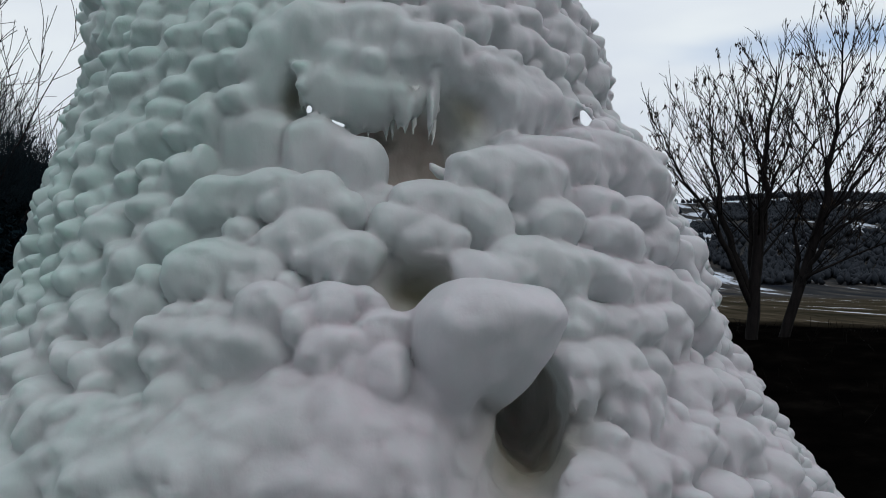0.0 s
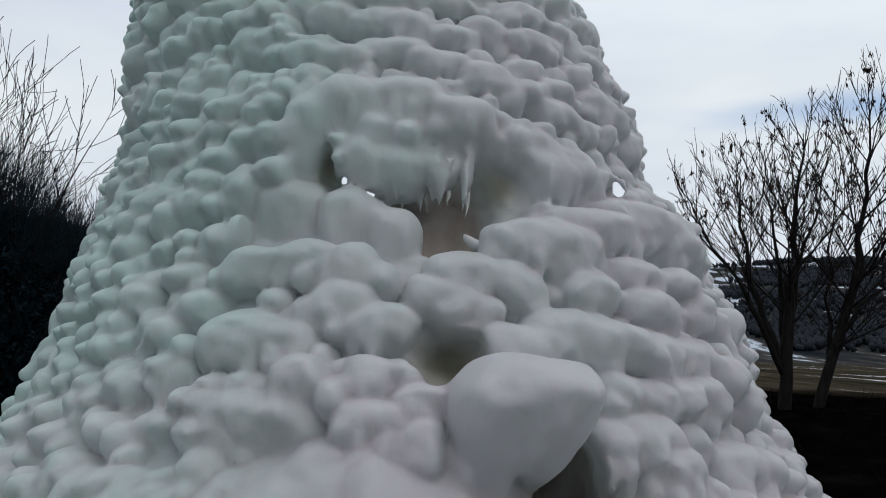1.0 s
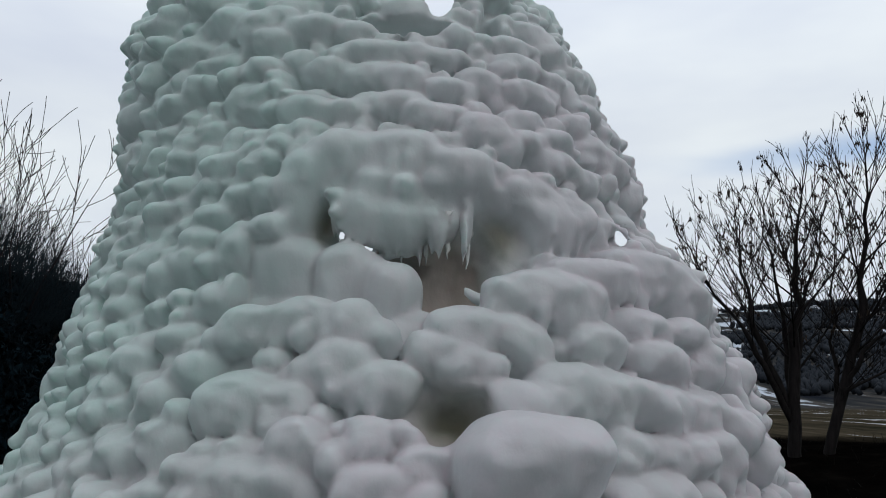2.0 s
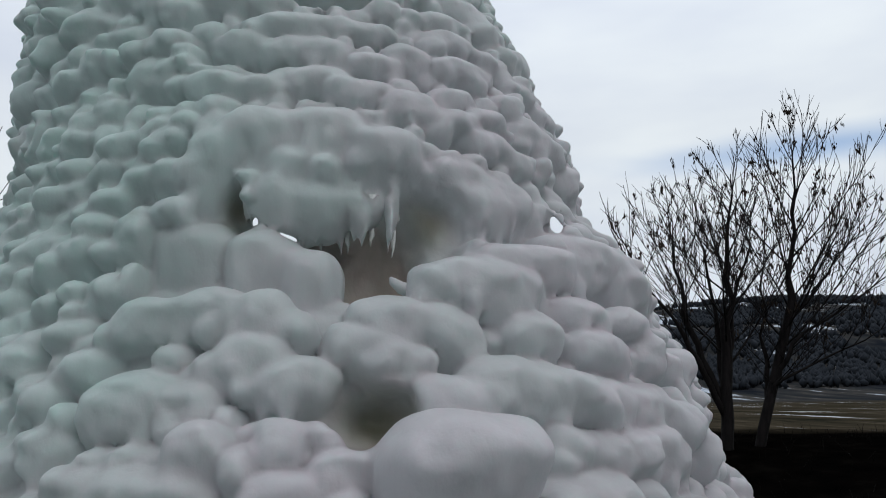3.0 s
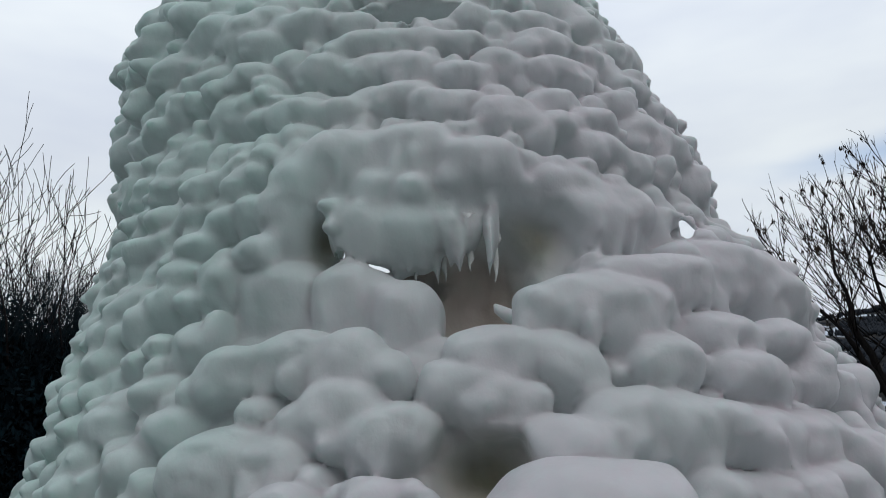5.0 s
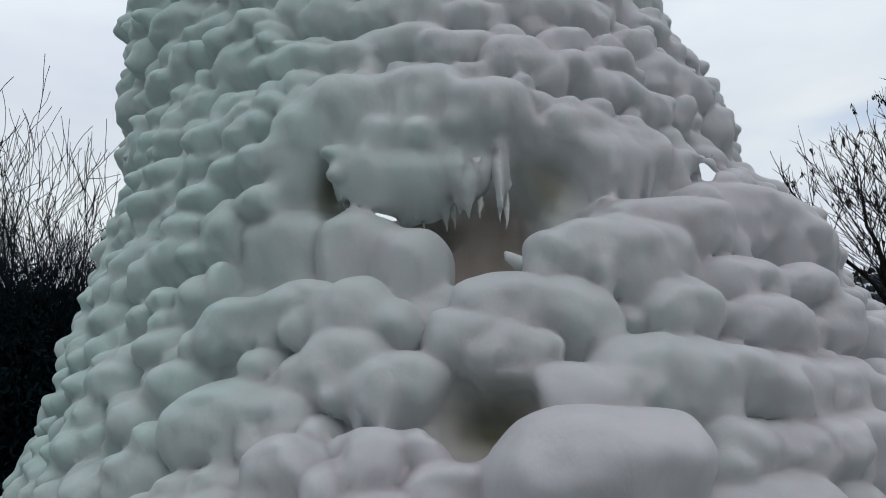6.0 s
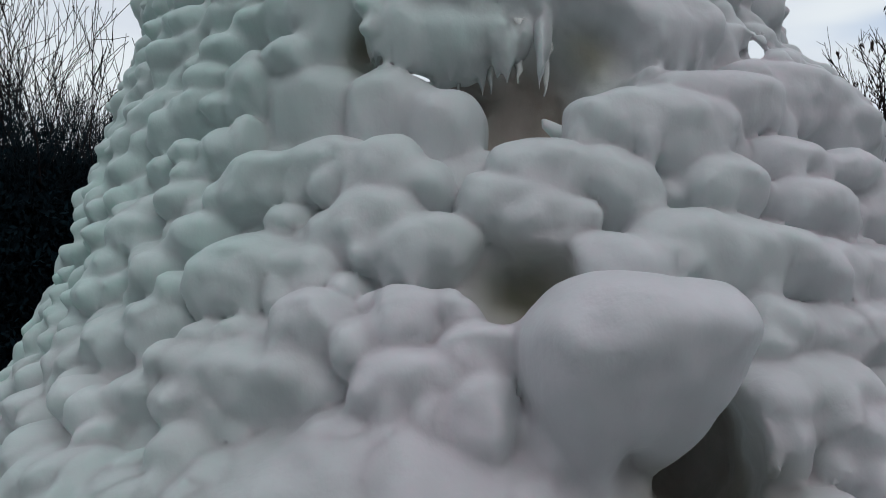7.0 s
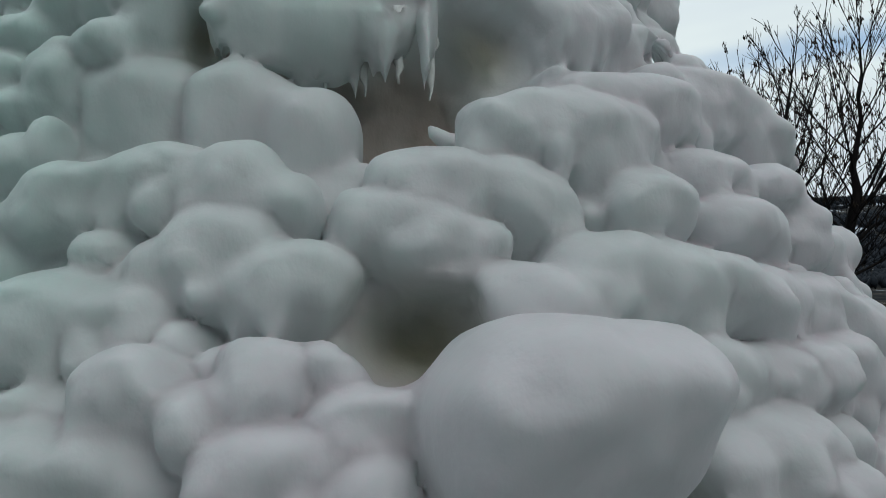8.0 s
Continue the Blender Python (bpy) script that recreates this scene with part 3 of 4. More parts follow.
def random_lobes(named):
    """Small lobes over the flanks, the back and the foot, wherever no named lobe sits."""
    rng = random.Random(5)
    taken = np.array(named)
    made = np.zeros((0, 4))
    for _ in range(30000):
        z, b = rng.uniform(0.03, 4.02), rng.uniform(-180, 180)
        a = radians(b)
        r = float(env_radius(np.float64(math.sin(a)), np.float64(-math.cos(a)), z))
        w = (0.036 + 0.06 * rng.random() ** 1.8) * (1.3 if z < 1.0 else 1.0)
        if abs(b) > 100:
            w *= 1.6
        gap = np.abs((b - taken[:, 0] + 180) % 360 - 180) * 0.01745 * r
        if ((gap < 0.8 * taken[:, 2] + 0.4 * w) & (np.abs(z - taken[:, 1] + 0.3 * taken[:, 3]) < 0.55 * taken[:, 3] + 0.4 * w)).any():
            continue
        gap = np.abs((b - made[:, 0] + 180) % 360 - 180) * 0.01745 * r
        if ((gap < 0.72 * (made[:, 2] + w)) & (np.abs(z - made[:, 1]) < 0.60 * (made[:, 2] + w))).any():
            continue
        made = np.vstack([made, (b, z, w, w * rng.uniform(1.0, 1.8))])
    return made.tolist()


def fountain_field():
    """Fills the field and gives it back with the kind of each tag."""
    field, rng, kinds = Field(), random.Random(8), {PLAIN: "ice_body", NICHE: "niche_wall"}

    def fresh(kind="ice_lobe"):
        kinds[len(kinds)] = kind
        return len(kinds) - 1

    named = CROWN_LEFT + CROWN_TIERS + CROWN_RIGHT + LEFT_FLANK + LEFT_LOW + LIP + MIDDLE + SHELF + RIGHT_TIERS + ROW + LOWER_LEFT + LOWER_RIGHT + HOOD + CURTAIN + INNER + SLOPE
    for q in random_lobes(named + [(14, 1.35, 0.3, 0.5), (6, 2.2, 0.4, 0.5), (-12, 2.2, 0.3, 0.45)]):
        front = abs(q[0]) < 75 and q[1] > 0.9
        a = radians(q[0])
        swell = 0.05 * noise.noise((math.sin(a) * 3.2, math.cos(a) * 3.2, q[1] * 3.0)) + 0.03 * noise.noise((math.sin(a) * 8, math.cos(a) * 8, q[1] * 7.0 + 4))
        field.lobe(fresh() if front and q[2] > 0.058 else PLAIN, *q, rng, out=swell + rng.uniform(-0.025, 0.015) - 0.02 * front, taper=0.3, k=rng.uniform(0.025, 0.05), lean=0.30, square=0.2)
    for q in SLOPE:
        field.lobe(fresh("ice_slope"), *q, rng, k=0.09, out=-0.02, lean=0.25)
    for _ in range(90):
        w = rng.uniform(0.04, 0.085)
        field.lobe(PLAIN, rng.uniform(-30, 9), rng.uniform(0.7, 1.28), w, w * rng.uniform(1.0, 1.6), rng, k=0.05, out=rng.uniform(-0.035, 0.005), lean=0.3)
    field.lobe(PLAIN, 0.0, 1.50, 0.28, 0.26, rng, k=0.05, out=-0.05, lean=0.1)
    # single lobes on the flanks and the foot
    for group, out, lean in ((LOWER_LEFT[2:], -0.01, 0.2), (LOWER_RIGHT[6:], -0.01, 0.2), (LEFT_LOW, 0.0, 0.2), (LEFT_FLANK, 0.0, 0.28), (CROWN_LEFT, 0.0, 0.3)):
        for q in group:
            field.ledge(fresh(), [q], rng, out=out + rng.uniform(-0.02, 0.015), lean=lean, k=0.022, square=0.3)
    # ledges of several lobes, from the foot to the crown
    for group, rows, out, lean in (
        (LOWER_LEFT, ((0, 1),), 0.0, 0.2),
        (LOWER_RIGHT, ((0, 2), (1,), (3, 5), (4,)), 0.01, 0.14),
        (ROW, ((0,), (2,), (3,), (1,), (4, 7), (5,), (6,)), 0.06, 0.20),
        (RIGHT_TIERS, ((6,), (7, 8, 9), (0, 1, 2, 3, 4, 5)), 0.05, 0.10),
        (MIDDLE, ((3, 4, 6), (5,), (1, 2, 0), (7, 8), (9, 10, 11)), 0.015, 0.10),
        (SHELF, ((9, 10, 11, 12), (7, 8), (0, 1, 2, 6), (3, 4, 5)), 0.04, 0.12),
        (CROWN_RIGHT, ((14, 11), (12, 13), (15,), (9, 10), (8,), (7,), (4,), (5, 6), (3, 16), (0, 1, 2)), 0.0, 0.16),
        (CROWN_TIERS, ((14, 15), (10, 11, 12, 13), (8,), (9,), (5, 6, 7), (2, 3, 4), (0, 1, 16)), 0.0, 0.12),
    ):
        for row in rows:
            field.ledge(fresh("ice_ledge" if len(row) > 1 else "ice_lobe"), [group[i] for i in row], rng, out=out, lean=lean, k=0.03 if group is ROW else 0.014, melt=0.03 if group is ROW else 0.08 if group is MIDDLE else 0.06, wide=1.0 if group is ROW else 1.12)
    # the hood: a crest of lobes and the drape that hangs from it
    field.ledge(fresh("hood_lobe"), HOOD[:4], rng, k=0.03, lean=0.16, out=0.03, swell=0.45, melt=0.08)
    field.ledge(fresh("hood_lobe"), HOOD[8:11], rng, k=0.03, lean=0.10, out=-0.01, melt=0.05, swell=0.4)
    field.ledge(fresh("hood_lobe"), HOOD[4:8] + HOOD[11:], rng, k=0.06, lean=0.16, out=-0.05, melt=0.09, swell=0.0)
    # the arch under the crown and the cleft beside it
    field.hollow((-0.31, 3.97, 3.385), (0.20, 0.14, 0.045), k=0.03)
    field.hollow((0.055, 4.04, 3.45), (0.05, 0.20, 0.08), k=0.05, tag=None)
    field.cut((-0.165, 3.88, 3.45), (-0.36, 6.42, 5.07), 0.035, 0.35, k=0.04, tag=PLAIN)
    # the niche under the hood, with the slit and the dark recesses beside it
    field.hollow((-0.085, 3.56, 2.17), (0.16, 0.20, 0.25))
    field.hollow((-0.33, 3.56, 2.25), (0.25, 0.20, 0.10))
    field.hollow((0.06, 3.45, 2.34), (0.19, 0.17, 0.14), k=0.09)
    field.hollow((-0.545, 3.50, 2.38), (0.025, 0.09, 0.08), k=0.05)
    tag = fresh("hood_curtain")
    field.begin()
    for q in CURTAIN:
        field.lobe(tag, *q, rng, out=-0.055 - 0.02 * (q[0] > 5), k=0.05, deep=0.11, lean=0.08, taper=0.3, square=0.2)
    field.end(tag, 0.05)
    field.lobe(fresh("hood_curtain"), 62.5, 2.66, 0.055, 0.20, rng, out=-0.01, k=0.03, deep=0.09, lean=0.02, taper=0.5)
    b = -8.0
    while b < 32.0:
        w = rng.uniform(0.010, 0.022)
        if not 13.5 < b < 24.0:
            field.lobe(fresh("hood_drip"), b, 2.37 + rng.uniform(-0.04, 0.03), w, rng.uniform(0.08, 0.18), rng, out=-0.09 + rng.uniform(-0.03, 0.02) + 0.02 * (b > 14), k=0.045, deep=0.035, lean=0.05, taper=0.6, square=0.1)
        b += math.degrees(w * rng.uniform(1.2, 2.8) / 1.3)
    tag = fresh("inner_lobe")
    field.begin()
    for q in (INNER[0], INNER[3]):
        field.lobe(tag, *q, rng, out=-0.08, k=0.06, deep=0.15, lean=0.05, up=0.10, sway=0.4, broad=0.35, taper=0.05)
    field.end(tag, 0.008)
    tag = fresh("inner_lobe")
    field.begin()
    for q in INNER[1:3]:
        field.lobe(tag, *q, rng, out=-0.06, k=0.06, deep=0.15, lean=0.02, up=0.10, sway=0.4, broad=0.4, taper=0.05)
    field.end(tag, 0.008)
    field.ledge(fresh("ice_ledge"), LIP, rng, lean=0.14, k=0.012, out=0.02)
    # the olive pocket between the middle ledges
    field.hollow((-0.06, 3.10, 1.675), (0.115, 0.19, 0.09), k=0.06)
    # the great lobe with the dark funnel under it
    field.hollow((0.31, 3.20, 1.30), (0.11, 0.50, 0.19))
    field.cut((0.31, 3.05, 1.30), (0.29, 2.92, 1.20), 0.10, 0.10)
    field.cut((0.29, 2.92, 1.20), (0.19, 2.58, 1.02), 0.10, 0.11)
    field.cut((0.19, 2.58, 1.02), (0.10, 2.25, 0.70), 0.11, 0.18)
    field.lobe(fresh(), 11.0, 1.38, 0.12, 0.26, rng, out=0.0, k=0.06, deep=0.22, lean=0.15)
    tag = fresh("great_lobe")
    field.begin()
    field.lobe(tag, 15.6, 1.595, 0.180, 0.34, rng, taper=0.86, out=0.28, deep=0.25, up=0.105, lean=0.34, square=0.3, sway=0.15, broad=0.75, power=1.7)
    field.lobe(tag, 11.8, 1.565, 0.135, 0.34, rng, taper=0.8, out=0.27, deep=0.23, up=0.095, lean=0.34, square=0.3, sway=0.15, broad=0.5, power=2.0, k=0.10)
    field.end(tag, 0.02)
    # gaps through which the sky shows
    for i in range(3):
        field.cut((-0.467 - 0.004 * i, 3.45, 2.295 + 0.011 * i), (-1.07, 6.7, 3.08 + 0.02 * i), 0.009 - 0.001 * i, 0.24, k=0.006)
    for i in range(7):
        field.cut((-0.40 + 0.011 * i, 3.45, 2.262 - 0.002 * i + 0.006 * (i % 2)), (-1.02 + 0.012 * i, 6.7, 3.08), 0.007, 0.22, k=0.006)
    for i in range(4):
        field.cut((0.552 + 0.005 * i, 3.72, 2.412 - 0.013 * i), (1.115, 6.4, 3.15 - 0.02 * i), 0.007 + 0.0035 * i, 0.18, k=0.008)
    return field, kinds


def build_fountain():
    field, kinds = fountain_field()
    verts, quads, tags = field.surface()
    # loose crumbs and closed bubbles fall away
    joined = np.arange(len(verts))
    while True:
        low = joined[quads].min(axis=1)
        fresh = joined.copy()
        for k in range(4):
            np.minimum.at(fresh, quads[:, k], low)
        fresh = fresh[fresh]
        if (fresh == joined).all():
            break
        joined = fresh
    whole = joined[quads[:, 0]]
    keep = whole == np.bincount(whole).argmax()
    quads, tags = quads[keep], tags[keep]
    out = np.empty_like(verts)
    calm = np.zeros(len(verts), bool)
    for tag, kind in kinds.items():
        if kind in ("great_lobe", "inner_lobe", "hood_lobe", "hood_curtain", "ice_slope"):
            calm[quads[tags == tag]] = True
    popcorn = np.where(calm, 0.006, np.interp(verts[:, 2], (1.0, 1.5, 2.4, 2.9), (0.026, 0.026, 0.026, 0.036)))
    for i, (x, y, z) in enumerate(verts):
        near = noise.voronoi(Vector((x * 11 + 0.8 * noise.noise((x * 6, y * 6, z * 6)), y * 11, z * 14)))[0][0]
        a = popcorn[i] * (0.45 - near) + noise.noise((x * 5, y * 5, z * 5)) * 0.012 + noise.noise((x * 12, y * 12, z * 12)) * 0.009 + noise.noise((x * 15, y * 15, z * 5 + 3)) * 0.008 + noise.noise((x * 27, y * 27, z * 16)) * 0.004
        out[i] = x + a * (x - AX) * 0.6, y + a * (y - AY) * 0.6, z + noise.noise((x * 6 + 9, y * 6, z * 6)) * 0.010 + noise.noise((x * 16 + 9, y * 16, z * 16)) * 0.004
    # the walls of the hollows are rough
    for i in np.unique(quads[tags == NICHE]):
        out[i] += np.array(noise.noise_vector(Vector(out[i]) * 8)) * 0.018 + np.array(noise.noise_vector(Vector(out[i]) * 21)) * 0.006
    # the skin of ice is melted smooth
    for _ in range(1):
        total, count = np.zeros_like(out), np.zeros(len(out))
        for k in range(4):
            np.add.at(total, quads[:, k], out[quads[:, (k + 1) % 4]] + out[quads[:, (k + 3) % 4]])
            np.add.at(count, quads[:, k], 2)
        out = np.where(count[:, None] > 0, 0.5 * out + 0.5 * total / np.maximum(count, 1)[:, None], out)
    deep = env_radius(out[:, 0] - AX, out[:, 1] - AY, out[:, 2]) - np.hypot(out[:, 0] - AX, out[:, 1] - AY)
    # depth under the outer form darkens the colour, as shade would
    depth_shade = np.clip((deep - 0.21) / 0.14, 0, 1) * (out[:, 1] < AY)
    # olive and shade painted in: pocket between the middle ledges, funnel, beside the slit
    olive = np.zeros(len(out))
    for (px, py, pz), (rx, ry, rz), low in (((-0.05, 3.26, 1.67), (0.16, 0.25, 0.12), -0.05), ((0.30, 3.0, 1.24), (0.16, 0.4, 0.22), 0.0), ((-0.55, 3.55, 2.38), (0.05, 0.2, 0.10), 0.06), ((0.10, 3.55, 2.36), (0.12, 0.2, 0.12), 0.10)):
        olive_shade = np.exp(-((out[:, 0] - px) / rx) ** 2 - ((out[:, 1] - py) / ry) ** 2 - ((out[:, 2] - pz) / rz) ** 2)
        olive = np.maximum(olive, olive_shade * np.clip((deep - low) / 0.08, 0, 1))
    d1, d2 = out[quads[:, 2]] - out[quads[:, 0]], out[quads[:, 3]] - out[quads[:, 1]]
    fn = np.cross(d1, d2)
    vn = np.zeros_like(out)
    for k in range(4):
        np.add.at(vn, quads[:, k], fn)
    vn /= np.maximum(np.linalg.norm(vn, axis=1, keepdims=True), 1e-12)
    root = tagged(new("frozen_fountain"), "tall frozen fountain of lumpy milky white ice", "ice formation")
    root.location = (AX, AY, 0)
    place = np.array((AX, AY, 0))
    count = np.bincount(tags, minlength=len(kinds))
    tags = np.where(count[tags] < 40, PLAIN, tags)
    for tag in kinds:
        if tag in (PLAIN, NICHE):
            continue
        rows = np.nonzero(tags == tag)[0]
        if not len(rows):
            continue
        used, back = np.unique(quads[rows], return_inverse=True)
        back = back.reshape(-1, 4)
        label = np.arange(len(used))
        while True:
            low = label[back].min(axis=1)
            fresh = label.copy()
            for k in range(4):
                np.minimum.at(fresh, back[:, k], low)
            fresh = fresh[fresh]
            if (fresh == label).all():
                break
            label = fresh
        root_of = label[back[:, 0]]
        tags[rows[root_of != np.bincount(root_of).argmax()]] = PLAIN
    for tag, kind in kinds.items():
        q = quads[tags == tag]
        if not len(q):
            continue
        used, back = np.unique(q, return_inverse=True)
        me = bpy.data.meshes.new(kind)
        me.from_pydata((out[used] - place).tolist(), [], back.reshape(q.shape).tolist())
        me.polygons.foreach_set("use_smooth", np.ones(len(me.polygons), bool))
        me.normals_split_custom_set_from_vertices(vn[used].tolist())
        me.attributes.new("depth_shade", "FLOAT", "POINT").data.foreach_set("value", depth_shade[used].astype(np.float32))
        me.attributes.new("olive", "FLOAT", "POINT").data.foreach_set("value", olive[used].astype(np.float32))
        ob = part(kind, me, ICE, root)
        if tag == NICHE:
            tagged(ob, "brownish ice inside the hollows, with shade in its colour")
        if kind == "great_lobe":
            tagged(ob, "large smooth lobe shaped like a mushroom cap")
        if tag == PLAIN:
            tagged(ob, "small lumps of milky ice", kind="stuff")
    return root


fountain = build_fountain()


# icicles under the hood and the small spur beside the niche
def icicle(x, y, top, length, r, seed):
    rng = random.Random(seed)
    n = 9
    t = Tubes()
    pts = [Vector((x + rng.gauss(0, 0.0022), y + rng.gauss(0, 0.0022), top - length * i / n)) - fountain.location for i in range(n + 1)]
    t.add(pts, [max(r * (1 - (i / n) ** 1.6) * rng.uniform(0.75, 1.2), 0.0025) for i in range(n + 1)], 9)
    part("icicle", t.mesh("icicle"), CLEAR, fountain, "clear dripping icicle")


for i, (x, y, length, r) in enumerate([(-0.375, 3.56, 0.10, 0.014), (-0.335, 3.55, 0.12, 0.026), (-0.300, 3.55, 0.10, 0.022), (-0.262, 3.54, 0.17, 0.020), (-0.215, 3.54, 0.13, 0.028), (-0.175, 3.54, 0.17, 0.020), (-0.145, 3.53, 0.12, 0.024), (-0.095, 3.52, 0.15, 0.022), (-0.025, 3.55, 0.18, 0.018)]):
    icicle(x, y, 2.42, length + 0.02, r * 1.25, i)
spur = Tubes()
spur.add([Vector(p) - fountain.location for p in ((0.09, 3.50, 2.085), (0.04, 3.49, 2.095), (0.005, 3.485, 2.105), (-0.022, 3.48, 2.125), (-0.030, 3.48, 2.138))], [0.035, 0.027, 0.022, 0.015, 0.004], 8)
part("ice_spur", spur.mesh("ice_spur"), ICE, fountain)


# ---- trees ----
def wander(p, d, length, n, rng, bend, lift):
    pts = [p.copy()]
    for _ in range(n):
        d = (d + Vector((rng.gauss(0, bend), rng.gauss(0, bend), rng.gauss(0, bend) + lift))).normalized()
        p = p + d * (length / n)
        pts.append(p.copy())
    return pts, d


def grow(tubes, twigs, seeds, p, d, length, r, depth, rng, bend=0.10, lift=0.05, least=0.0032):
    n = 6 if depth > 1 else 4
    pts, end = wander(p, d, length, n, rng, bend, lift)
    tip = r * (0.38 if depth > 0 else 0.3)
    radii = [max(r + (tip - r) * i / n, least * 0.8) for i in range(n + 1)]
    (tubes if depth > 1 else twigs).add(pts, radii, 6 if depth > 1 else 3)
    if depth == 0:
        if rng.random() < 0.12:
            seeds.append(pts[rng.randint(1, n)])
        return
    kids = rng.randint(3, 5)
    for k in range(kids):
        f = 0.25 + 0.75 * (k + rng.random()) / kids
        i = min(int(f * n), n - 1)
        q = pts[i].lerp(pts[i + 1], f * n - i)
        along = (pts[i + 1] - pts[i]).normalized()
        side = Vector((rng.gauss(0, 1), rng.gauss(0, 1), rng.gauss(0, 0.6)))
        side = (side - along * side.dot(along)).normalized()
        ang = radians(rng.uniform(16, 42))
        nd = along * math.cos(ang) + side * math.sin(ang)
        grow(tubes, twigs, seeds, q, nd, length * rng.uniform(0.42, 0.70), max(radii[i] * rng.uniform(0.30, 0.46), least), depth - 1, rng, bend, lift, least)
    grow(tubes, twigs, seeds, pts[-1], end, length * 0.55, max(tip, least), depth - 1, rng, bend, lift, least)


def seed_mesh(points, rng):
    verts, faces = [], []
    for p in points:
        for _ in range(rng.randint(3, 7)):
            c = p + Vector((rng.gauss(0, 0.022), rng.gauss(0, 0.022), -rng.uniform(0.0, 0.09)))
            a = rng.uniform(0, 6.28)
            w = Vector((math.cos(a), math.sin(a), 0)) * rng.uniform(0.010, 0.018)
            h = Vector((rng.gauss(0, 0.018), rng.gauss(0, 0.018), -rng.uniform(0.05, 0.10)))
            t = Vector((-w.y, w.x, 0)) * 0.5
            i = len(verts)
            verts += [c, c + h / 2 + w, c + h, c + h / 2 - w, c + h / 2 + t, c + h / 2 - t]
            faces += [(i, i + 1, i + 4), (i + 1, i + 2, i + 4), (i + 2, i + 3, i + 4), (i + 3, i, i + 4), (i, i + 5, i + 1), (i + 1, i + 5, i + 2), (i + 2, i + 5, i + 3), (i + 3, i + 5, i)]
    return mesh_of("seed_clusters", verts, faces, False)


def along(pts, f):
    n = len(pts) - 1
    i = min(int(f * n), n - 1)
    return pts[i].lerp(pts[i + 1], f * n - i), (pts[i + 1] - pts[i]).normalized()


def branch(limb, twigs, seeds, p, d, length, r, rng):
    """A side branch that bends upward, with side shoots that carry short upright twigs."""
    n = 9
    pts, end = wander(p, d, length, n, rng, 0.05, 0.06)
    limb.add(pts, [max(r * (1 - 0.75 * i / n), 0.0055) for i in range(n + 1)], 5)
    count = max(int(length / 0.19), 3)
    for k in range(count):
        f = 0.22 + 0.78 * (k + rng.random()) / count
        q, t = along(pts, f)
        side = Vector((rng.gauss(0, 1), rng.gauss(0, 1), rng.gauss(0.3, 0.5)))
        side = (side - t * side.dot(t)).normalized()
        a = radians(rng.uniform(16, 38))
        size = length * rng.uniform(0.20, 0.48) * (1.15 - 0.6 * f) + 0.12
        shoot, tip = wander(q, t * math.cos(a) + side * math.sin(a), size, 5, rng, 0.06, 0.07)
        limb.add(shoot, [max(r * 0.36 * (1 - 0.5 * i / 5), 0.0042) for i in range(6)], 4)
        if rng.random() < 0.24:
            seeds.append(shoot[rng.randint(2, 5)])
        for _ in range(rng.randint(1, 2)):
            w, u = along(shoot, rng.uniform(0.25, 0.95))
            v = (u + Vector((rng.gauss(0, 0.4), rng.gauss(0, 0.4), rng.gauss(0.15, 0.3)))).normalized()
            fine, _ = wander(w, v, rng.uniform(0.10, 0.30), 4, rng, 0.06, 0.06)
            twigs.add(fine, [0.0044, 0.0042, 0.004, 0.0036, 0.003], 3)
            if rng.random() < 0.16:
                seeds.append(fine[rng.randint(1, 4)])


def bare_tree(base, leaders, seed, label):
    """Each leader: its fork, its top, its radius, the number of side branches, their reach, the side they favour."""
    rng = random.Random(seed)
    root = tagged(new("bare_tree"), label, "tree", "bare trees beyond the fountain")
    root.location = base
    trunk, twigs, seeds = Tubes(), Tubes(), []
    main = None
    for fork, top, r, count, reach, favour in leaders:
        fork, top = Vector(fork) - Vector(base), Vector(top) - Vector(base)
        start = main[3] if main else Vector((0, 0, -0.3))
        n = 7
        low = [start.lerp(fork, i / n) + Vector((rng.gauss(0, 0.02), rng.gauss(0, 0.02), 0)) * (0 < i < n) for i in range(n + 1)]
        high = [fork.lerp(top, i / n) + Vector((rng.gauss(0, 0.05), rng.gauss(0, 0.05), 0)) * (0 < i < n) for i in range(1, n + 1)]
        main = main or low
        pts = low + high
        m = len(pts) - 1
        trunk.add(pts, [max(r * (1.1 - 0.25 * i / n) if i <= n else r * 0.62 * (1 - (i - n) / (m - n)) ** 0.8, 0.007) for i in range(m + 1)], 8)
        for k in range(count):
            f = (k + 0.4 * rng.random()) / count
            q, t = along(low[-3:] + high, min(f, 0.97))
            a = k * 2.4 + rng.uniform(-0.3, 0.3)
            d = Vector((math.cos(a) + favour, 0.75 * math.sin(a), 0)).normalized() * math.sin(radians(60 - 28 * f) * rng.uniform(0.7, 1.15))
            d = (d + Vector((0, 0, 0.9)) * math.cos(radians(60 - 28 * f)) + t * 0.25).normalized()
            size = reach * (1.0 - 0.70 * f) * rng.uniform(0.75, 1.12) * (1 + 0.4 * favour * d.x)
            limb = Tubes()
            branch(limb, twigs, seeds, q, d, size, max(r * 0.22 * (1 - 0.5 * f), 0.010), rng)
            part("limb", limb.mesh("limb"), BARK, root)
    part("trunk", trunk.mesh("trunk"), BARK, root)
    tagged(part("crown", twigs.mesh("crown"), TWIG, root, "fine leafless twig ends"), kind="stuff")
    tagged(part("seed_mass", seed_mesh(seeds, rng), SEED, root, "brown dry hanging seed clusters"), kind="stuff")
    return root


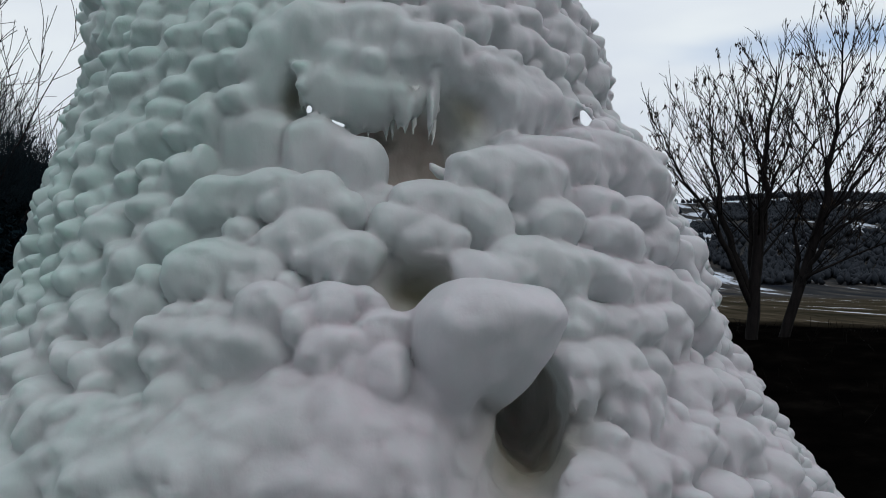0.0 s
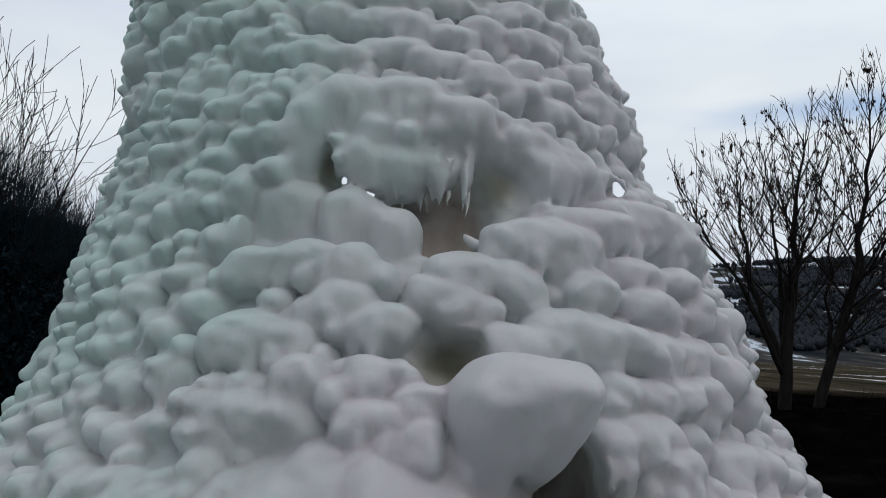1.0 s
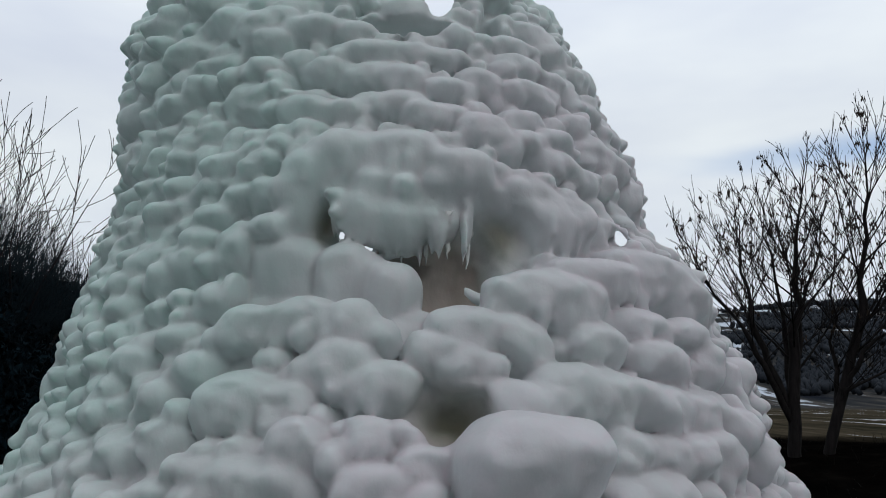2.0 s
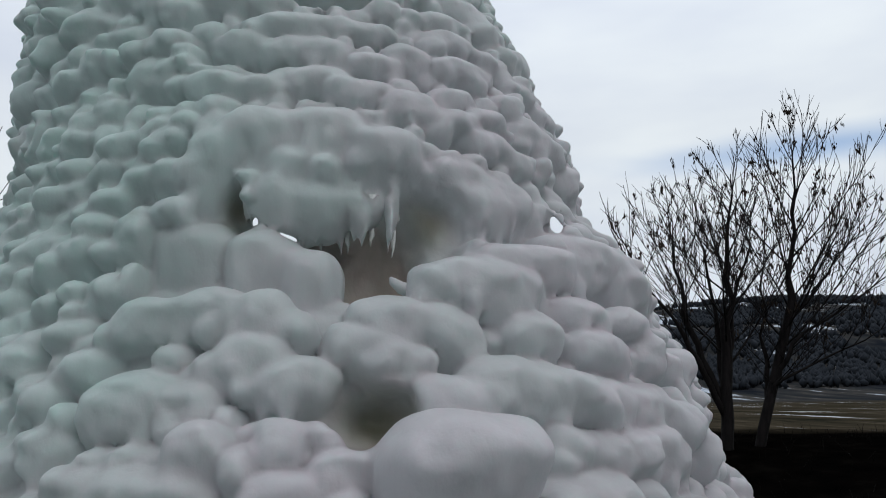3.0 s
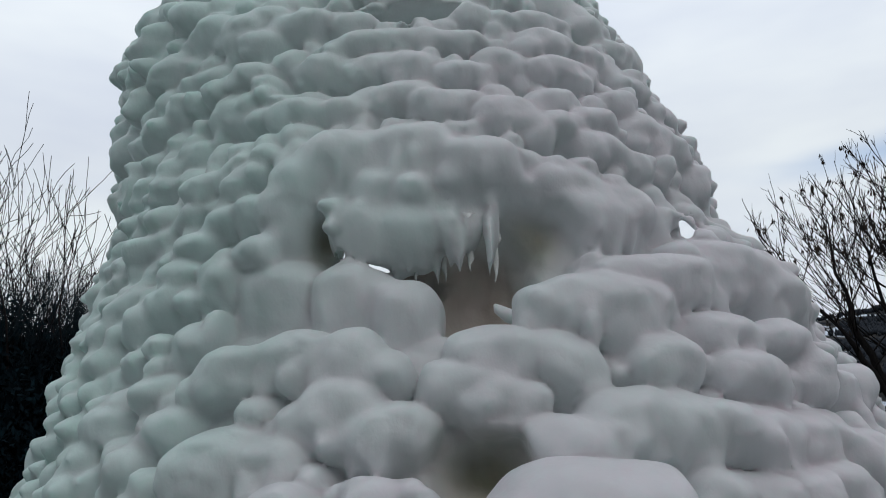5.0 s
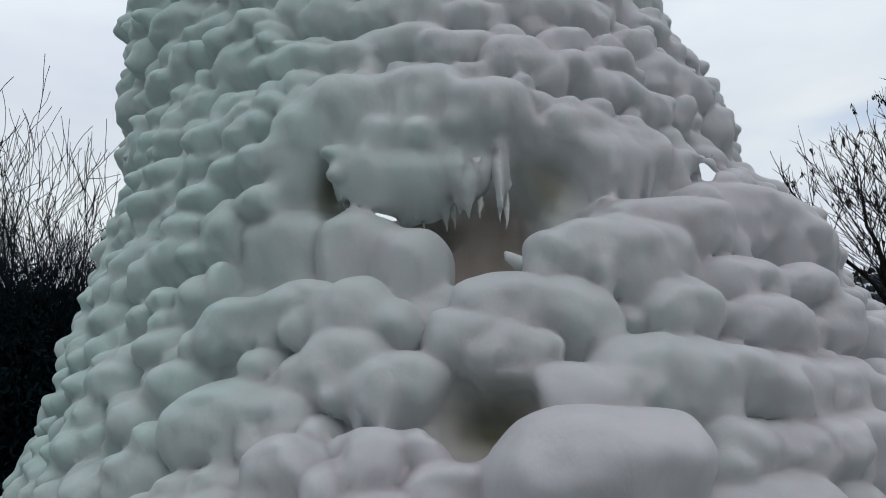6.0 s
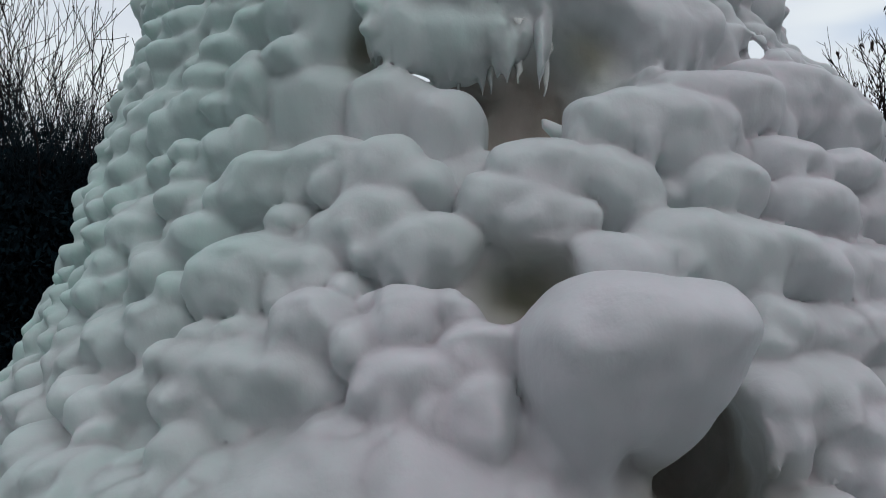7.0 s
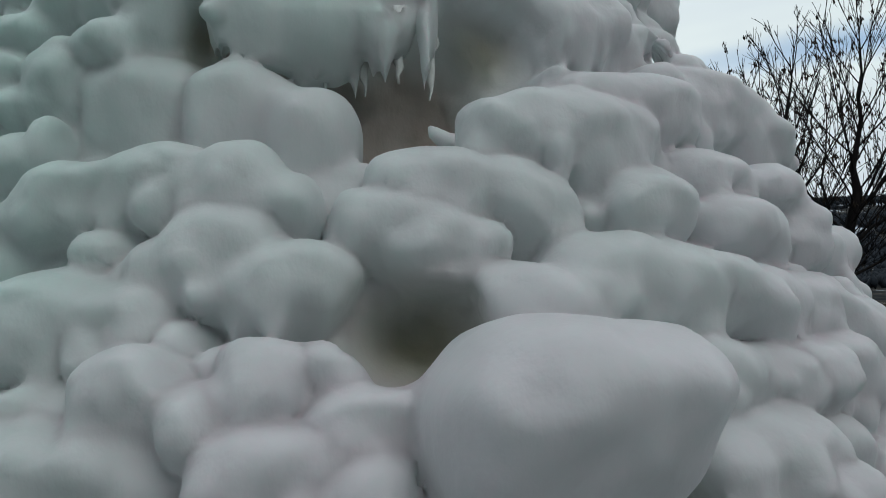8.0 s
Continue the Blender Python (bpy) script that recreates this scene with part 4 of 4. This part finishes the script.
bare_tree((5.19, 14.0, 1.0), [((5.30, 14.0, 3.45), (5.55, 13.9, 6.0), 0.10, 18, 2.3, 0.0), ((5.25, 14.2, 3.3), (5.05, 14.3, 5.8), 0.055, 14, 2.0, -0.15), ((4.65, 14.1, 3.6), (4.55, 14.3, 5.5), 0.06, 16, 2.0, -0.35), ((4.55, 13.8, 3.2), (3.4, 13.6, 4.9), 0.05, 13, 1.7, -0.5), ((5.45, 14.1, 3.6), (6.1, 14.2, 5.7), 0.05, 11, 1.7, 0.2)], 11, "dark leafless many-stemmed tree with seed clusters on the bank")
bare_tree((5.64, 14.2, 1.2), [((6.48, 14.0, 3.87), (6.72, 14.0, 6.5), 0.085, 24, 2.9, 0.25), ((6.55, 14.3, 3.6), (8.3, 14.4, 5.4), 0.05, 14, 2.1, 0.45), ((6.35, 13.9, 3.1), (8.6, 13.8, 4.6), 0.045, 14, 1.8, 0.5), ((6.1, 14.0, 2.5), (8.6, 14.0, 3.7), 0.04, 13, 1.5, 0.4), ((6.1, 14.3, 2.9), (6.3, 14.4, 5.7), 0.045, 12, 1.7, -0.2)], 23, "dark leafless leaning tree with seed clusters on the bank")


# ---- dark shrubs to the side ----
def shrub(base, height, spread, seed, label, shoots=7, tall=0.6):
    rng = random.Random(seed)
    root = tagged(new("dark_shrub"), label, "shrub", "dark shrubs beside the fountain")
    root.location = base
    twigs = Tubes()
    for k in range(14):
        a = rng.uniform(0, 6.28)
        q = Vector((math.cos(a), math.sin(a), 0)) * rng.uniform(0, 0.4) * spread
        d = Vector((math.cos(a) * 0.3, math.sin(a) * 0.3, 1)).normalized()
        stem = Tubes()
        pts, _ = wander(q + Vector((0, 0, -0.2)), d, height * rng.uniform(0.75, 0.95), 8, rng, 0.08, 0.05)
        stem.add(pts, [0.028 * (1 - 0.75 * i / 8) for i in range(9)], 6)
        part("stem", stem.mesh("stem"), BARK, root)
    # a fan of bare stems above the leafy mass
    for k in range(170):
        a, rr = rng.uniform(0, 6.28), math.sqrt(rng.random())
        q = Vector((math.cos(a), math.sin(a), 0)) * rr * spread * 0.75 + Vector((0, 0, height * (0.72 - 0.12 * rr)))
        d = Vector((math.cos(a) * 0.40 * rr + rng.gauss(0, 0.13), math.sin(a) * 0.40 * rr + rng.gauss(0, 0.13), 1)).normalized()
        grow(twigs, twigs, [], q, d, height * rng.uniform(0.12, 0.33) * (1.15 - 0.5 * rr) * (0.6 + 0.7 * tall), 0.0085, 2, rng, 0.11, 0.08, 0.0034)
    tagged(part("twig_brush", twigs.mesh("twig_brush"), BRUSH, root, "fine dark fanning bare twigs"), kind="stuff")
    for k in range(shoots):
        a = rng.uniform(0, 6.28)
        q = Vector((math.cos(a), math.sin(a), 0)) * rng.uniform(0, 0.8) * spread + Vector((0, 0, height * 0.7))
        d = Vector((rng.gauss(0, 0.16), rng.gauss(0, 0.16), 1)).normalized()
        shoot = Tubes()
        grow(shoot, shoot, [], q, d, height * tall * rng.uniform(0.40, 0.82), 0.012, 2, rng, 0.09, 0.04, 0.0045)
        part("shoot", shoot.mesh("shoot"), TWIG, root, "thin bare upright shoot")
    # small leaves and twig ends that fill the rounded mass
    verts, faces = [], []
    for _ in range(46000):
        a, rr = rng.uniform(0, 6.28), rng.random() ** 0.4
        wave = 1 + 0.22 * noise.noise((math.cos(a) * 1.7 * rr, math.sin(a) * 1.7 * rr, seed)) + 0.12 * noise.noise((math.cos(a) * 6 * rr, math.sin(a) * 6 * rr, seed + 5))
        top = height * 0.86 * (1 - 0.34 * rr ** 2.5) * wave
        z = top * rng.random() ** 0.7
        lim = spread * (1.12 + 0.2 * noise.noise((math.cos(a) * 2, math.sin(a) * 2, z * 1.5 + seed)))
        c = Vector((math.cos(a) * rr * lim, math.sin(a) * rr * lim, z + abs(rng.gauss(0, 0.05))))
        u = Vector((rng.gauss(0, 1), rng.gauss(0, 1), rng.gauss(0, 1.4))).normalized() * rng.uniform(0.025, 0.055) * (2.6 if rr < 0.75 and z < 0.85 * top else 1.0)
        w = u.cross(Vector((rng.gauss(0, 1), rng.gauss(0, 1), rng.gauss(0, 1)))).normalized() * rng.uniform(0.010, 0.020) * (3.2 if rr < 0.75 and z < 0.85 * top else 1.0)
        i = len(verts)
        verts += [c - u, c + w, c + u, c - w]
        faces += [(i, i + 1, i + 2), (i, i + 2, i + 3)]
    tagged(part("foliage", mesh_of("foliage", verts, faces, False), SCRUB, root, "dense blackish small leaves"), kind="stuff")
    return root


shrub((-5.1, 8.4, 0.0), 3.57, 1.15, 31, "dense blackish shrub with tall bare shoots", 18)
shrub((-4.5, 9.8, 0.3), 2.91, 1.1, 32, "dense blackish shrub with short bare shoots", 4, 0.35)
shrub((-6.9, 7.4, 0.0), 3.10, 1.2, 33, "dense blackish shrub with tall bare shoots", 5, 0.45)
shrub((-5.9, 10.6, 0.5), 3.10, 1.2, 34, "dense blackish shrub with a few bare shoots", 4, 0.5)


# ---- dry brambles and dead grass along the top of the bank ----
def bank_brambles():
    rng = random.Random(77)
    t = Tubes()
    for _ in range(1500):
        a = radians(rng.uniform(-60, 60))
        r = rng.uniform(11, 20)
        x, y = r * math.sin(a), r * math.cos(a)
        p = Vector((x, y, ground_height(x, y) - 0.05))
        d = Vector((rng.gauss(0, 0.5), rng.gauss(0, 0.5), 1)).normalized()
        pts, _ = wander(p, d, rng.uniform(0.10, 0.35), 4, rng, 0.12, 0.0)
        t.add(pts, [0.007, 0.006, 0.005, 0.004, 0.002], 3)
    tagged(part("bank_brambles", t.mesh("bank_brambles"), DEAD), "dark dry brambles and dead grass on the bank", "brambles", kind="stuff")


bank_brambles()
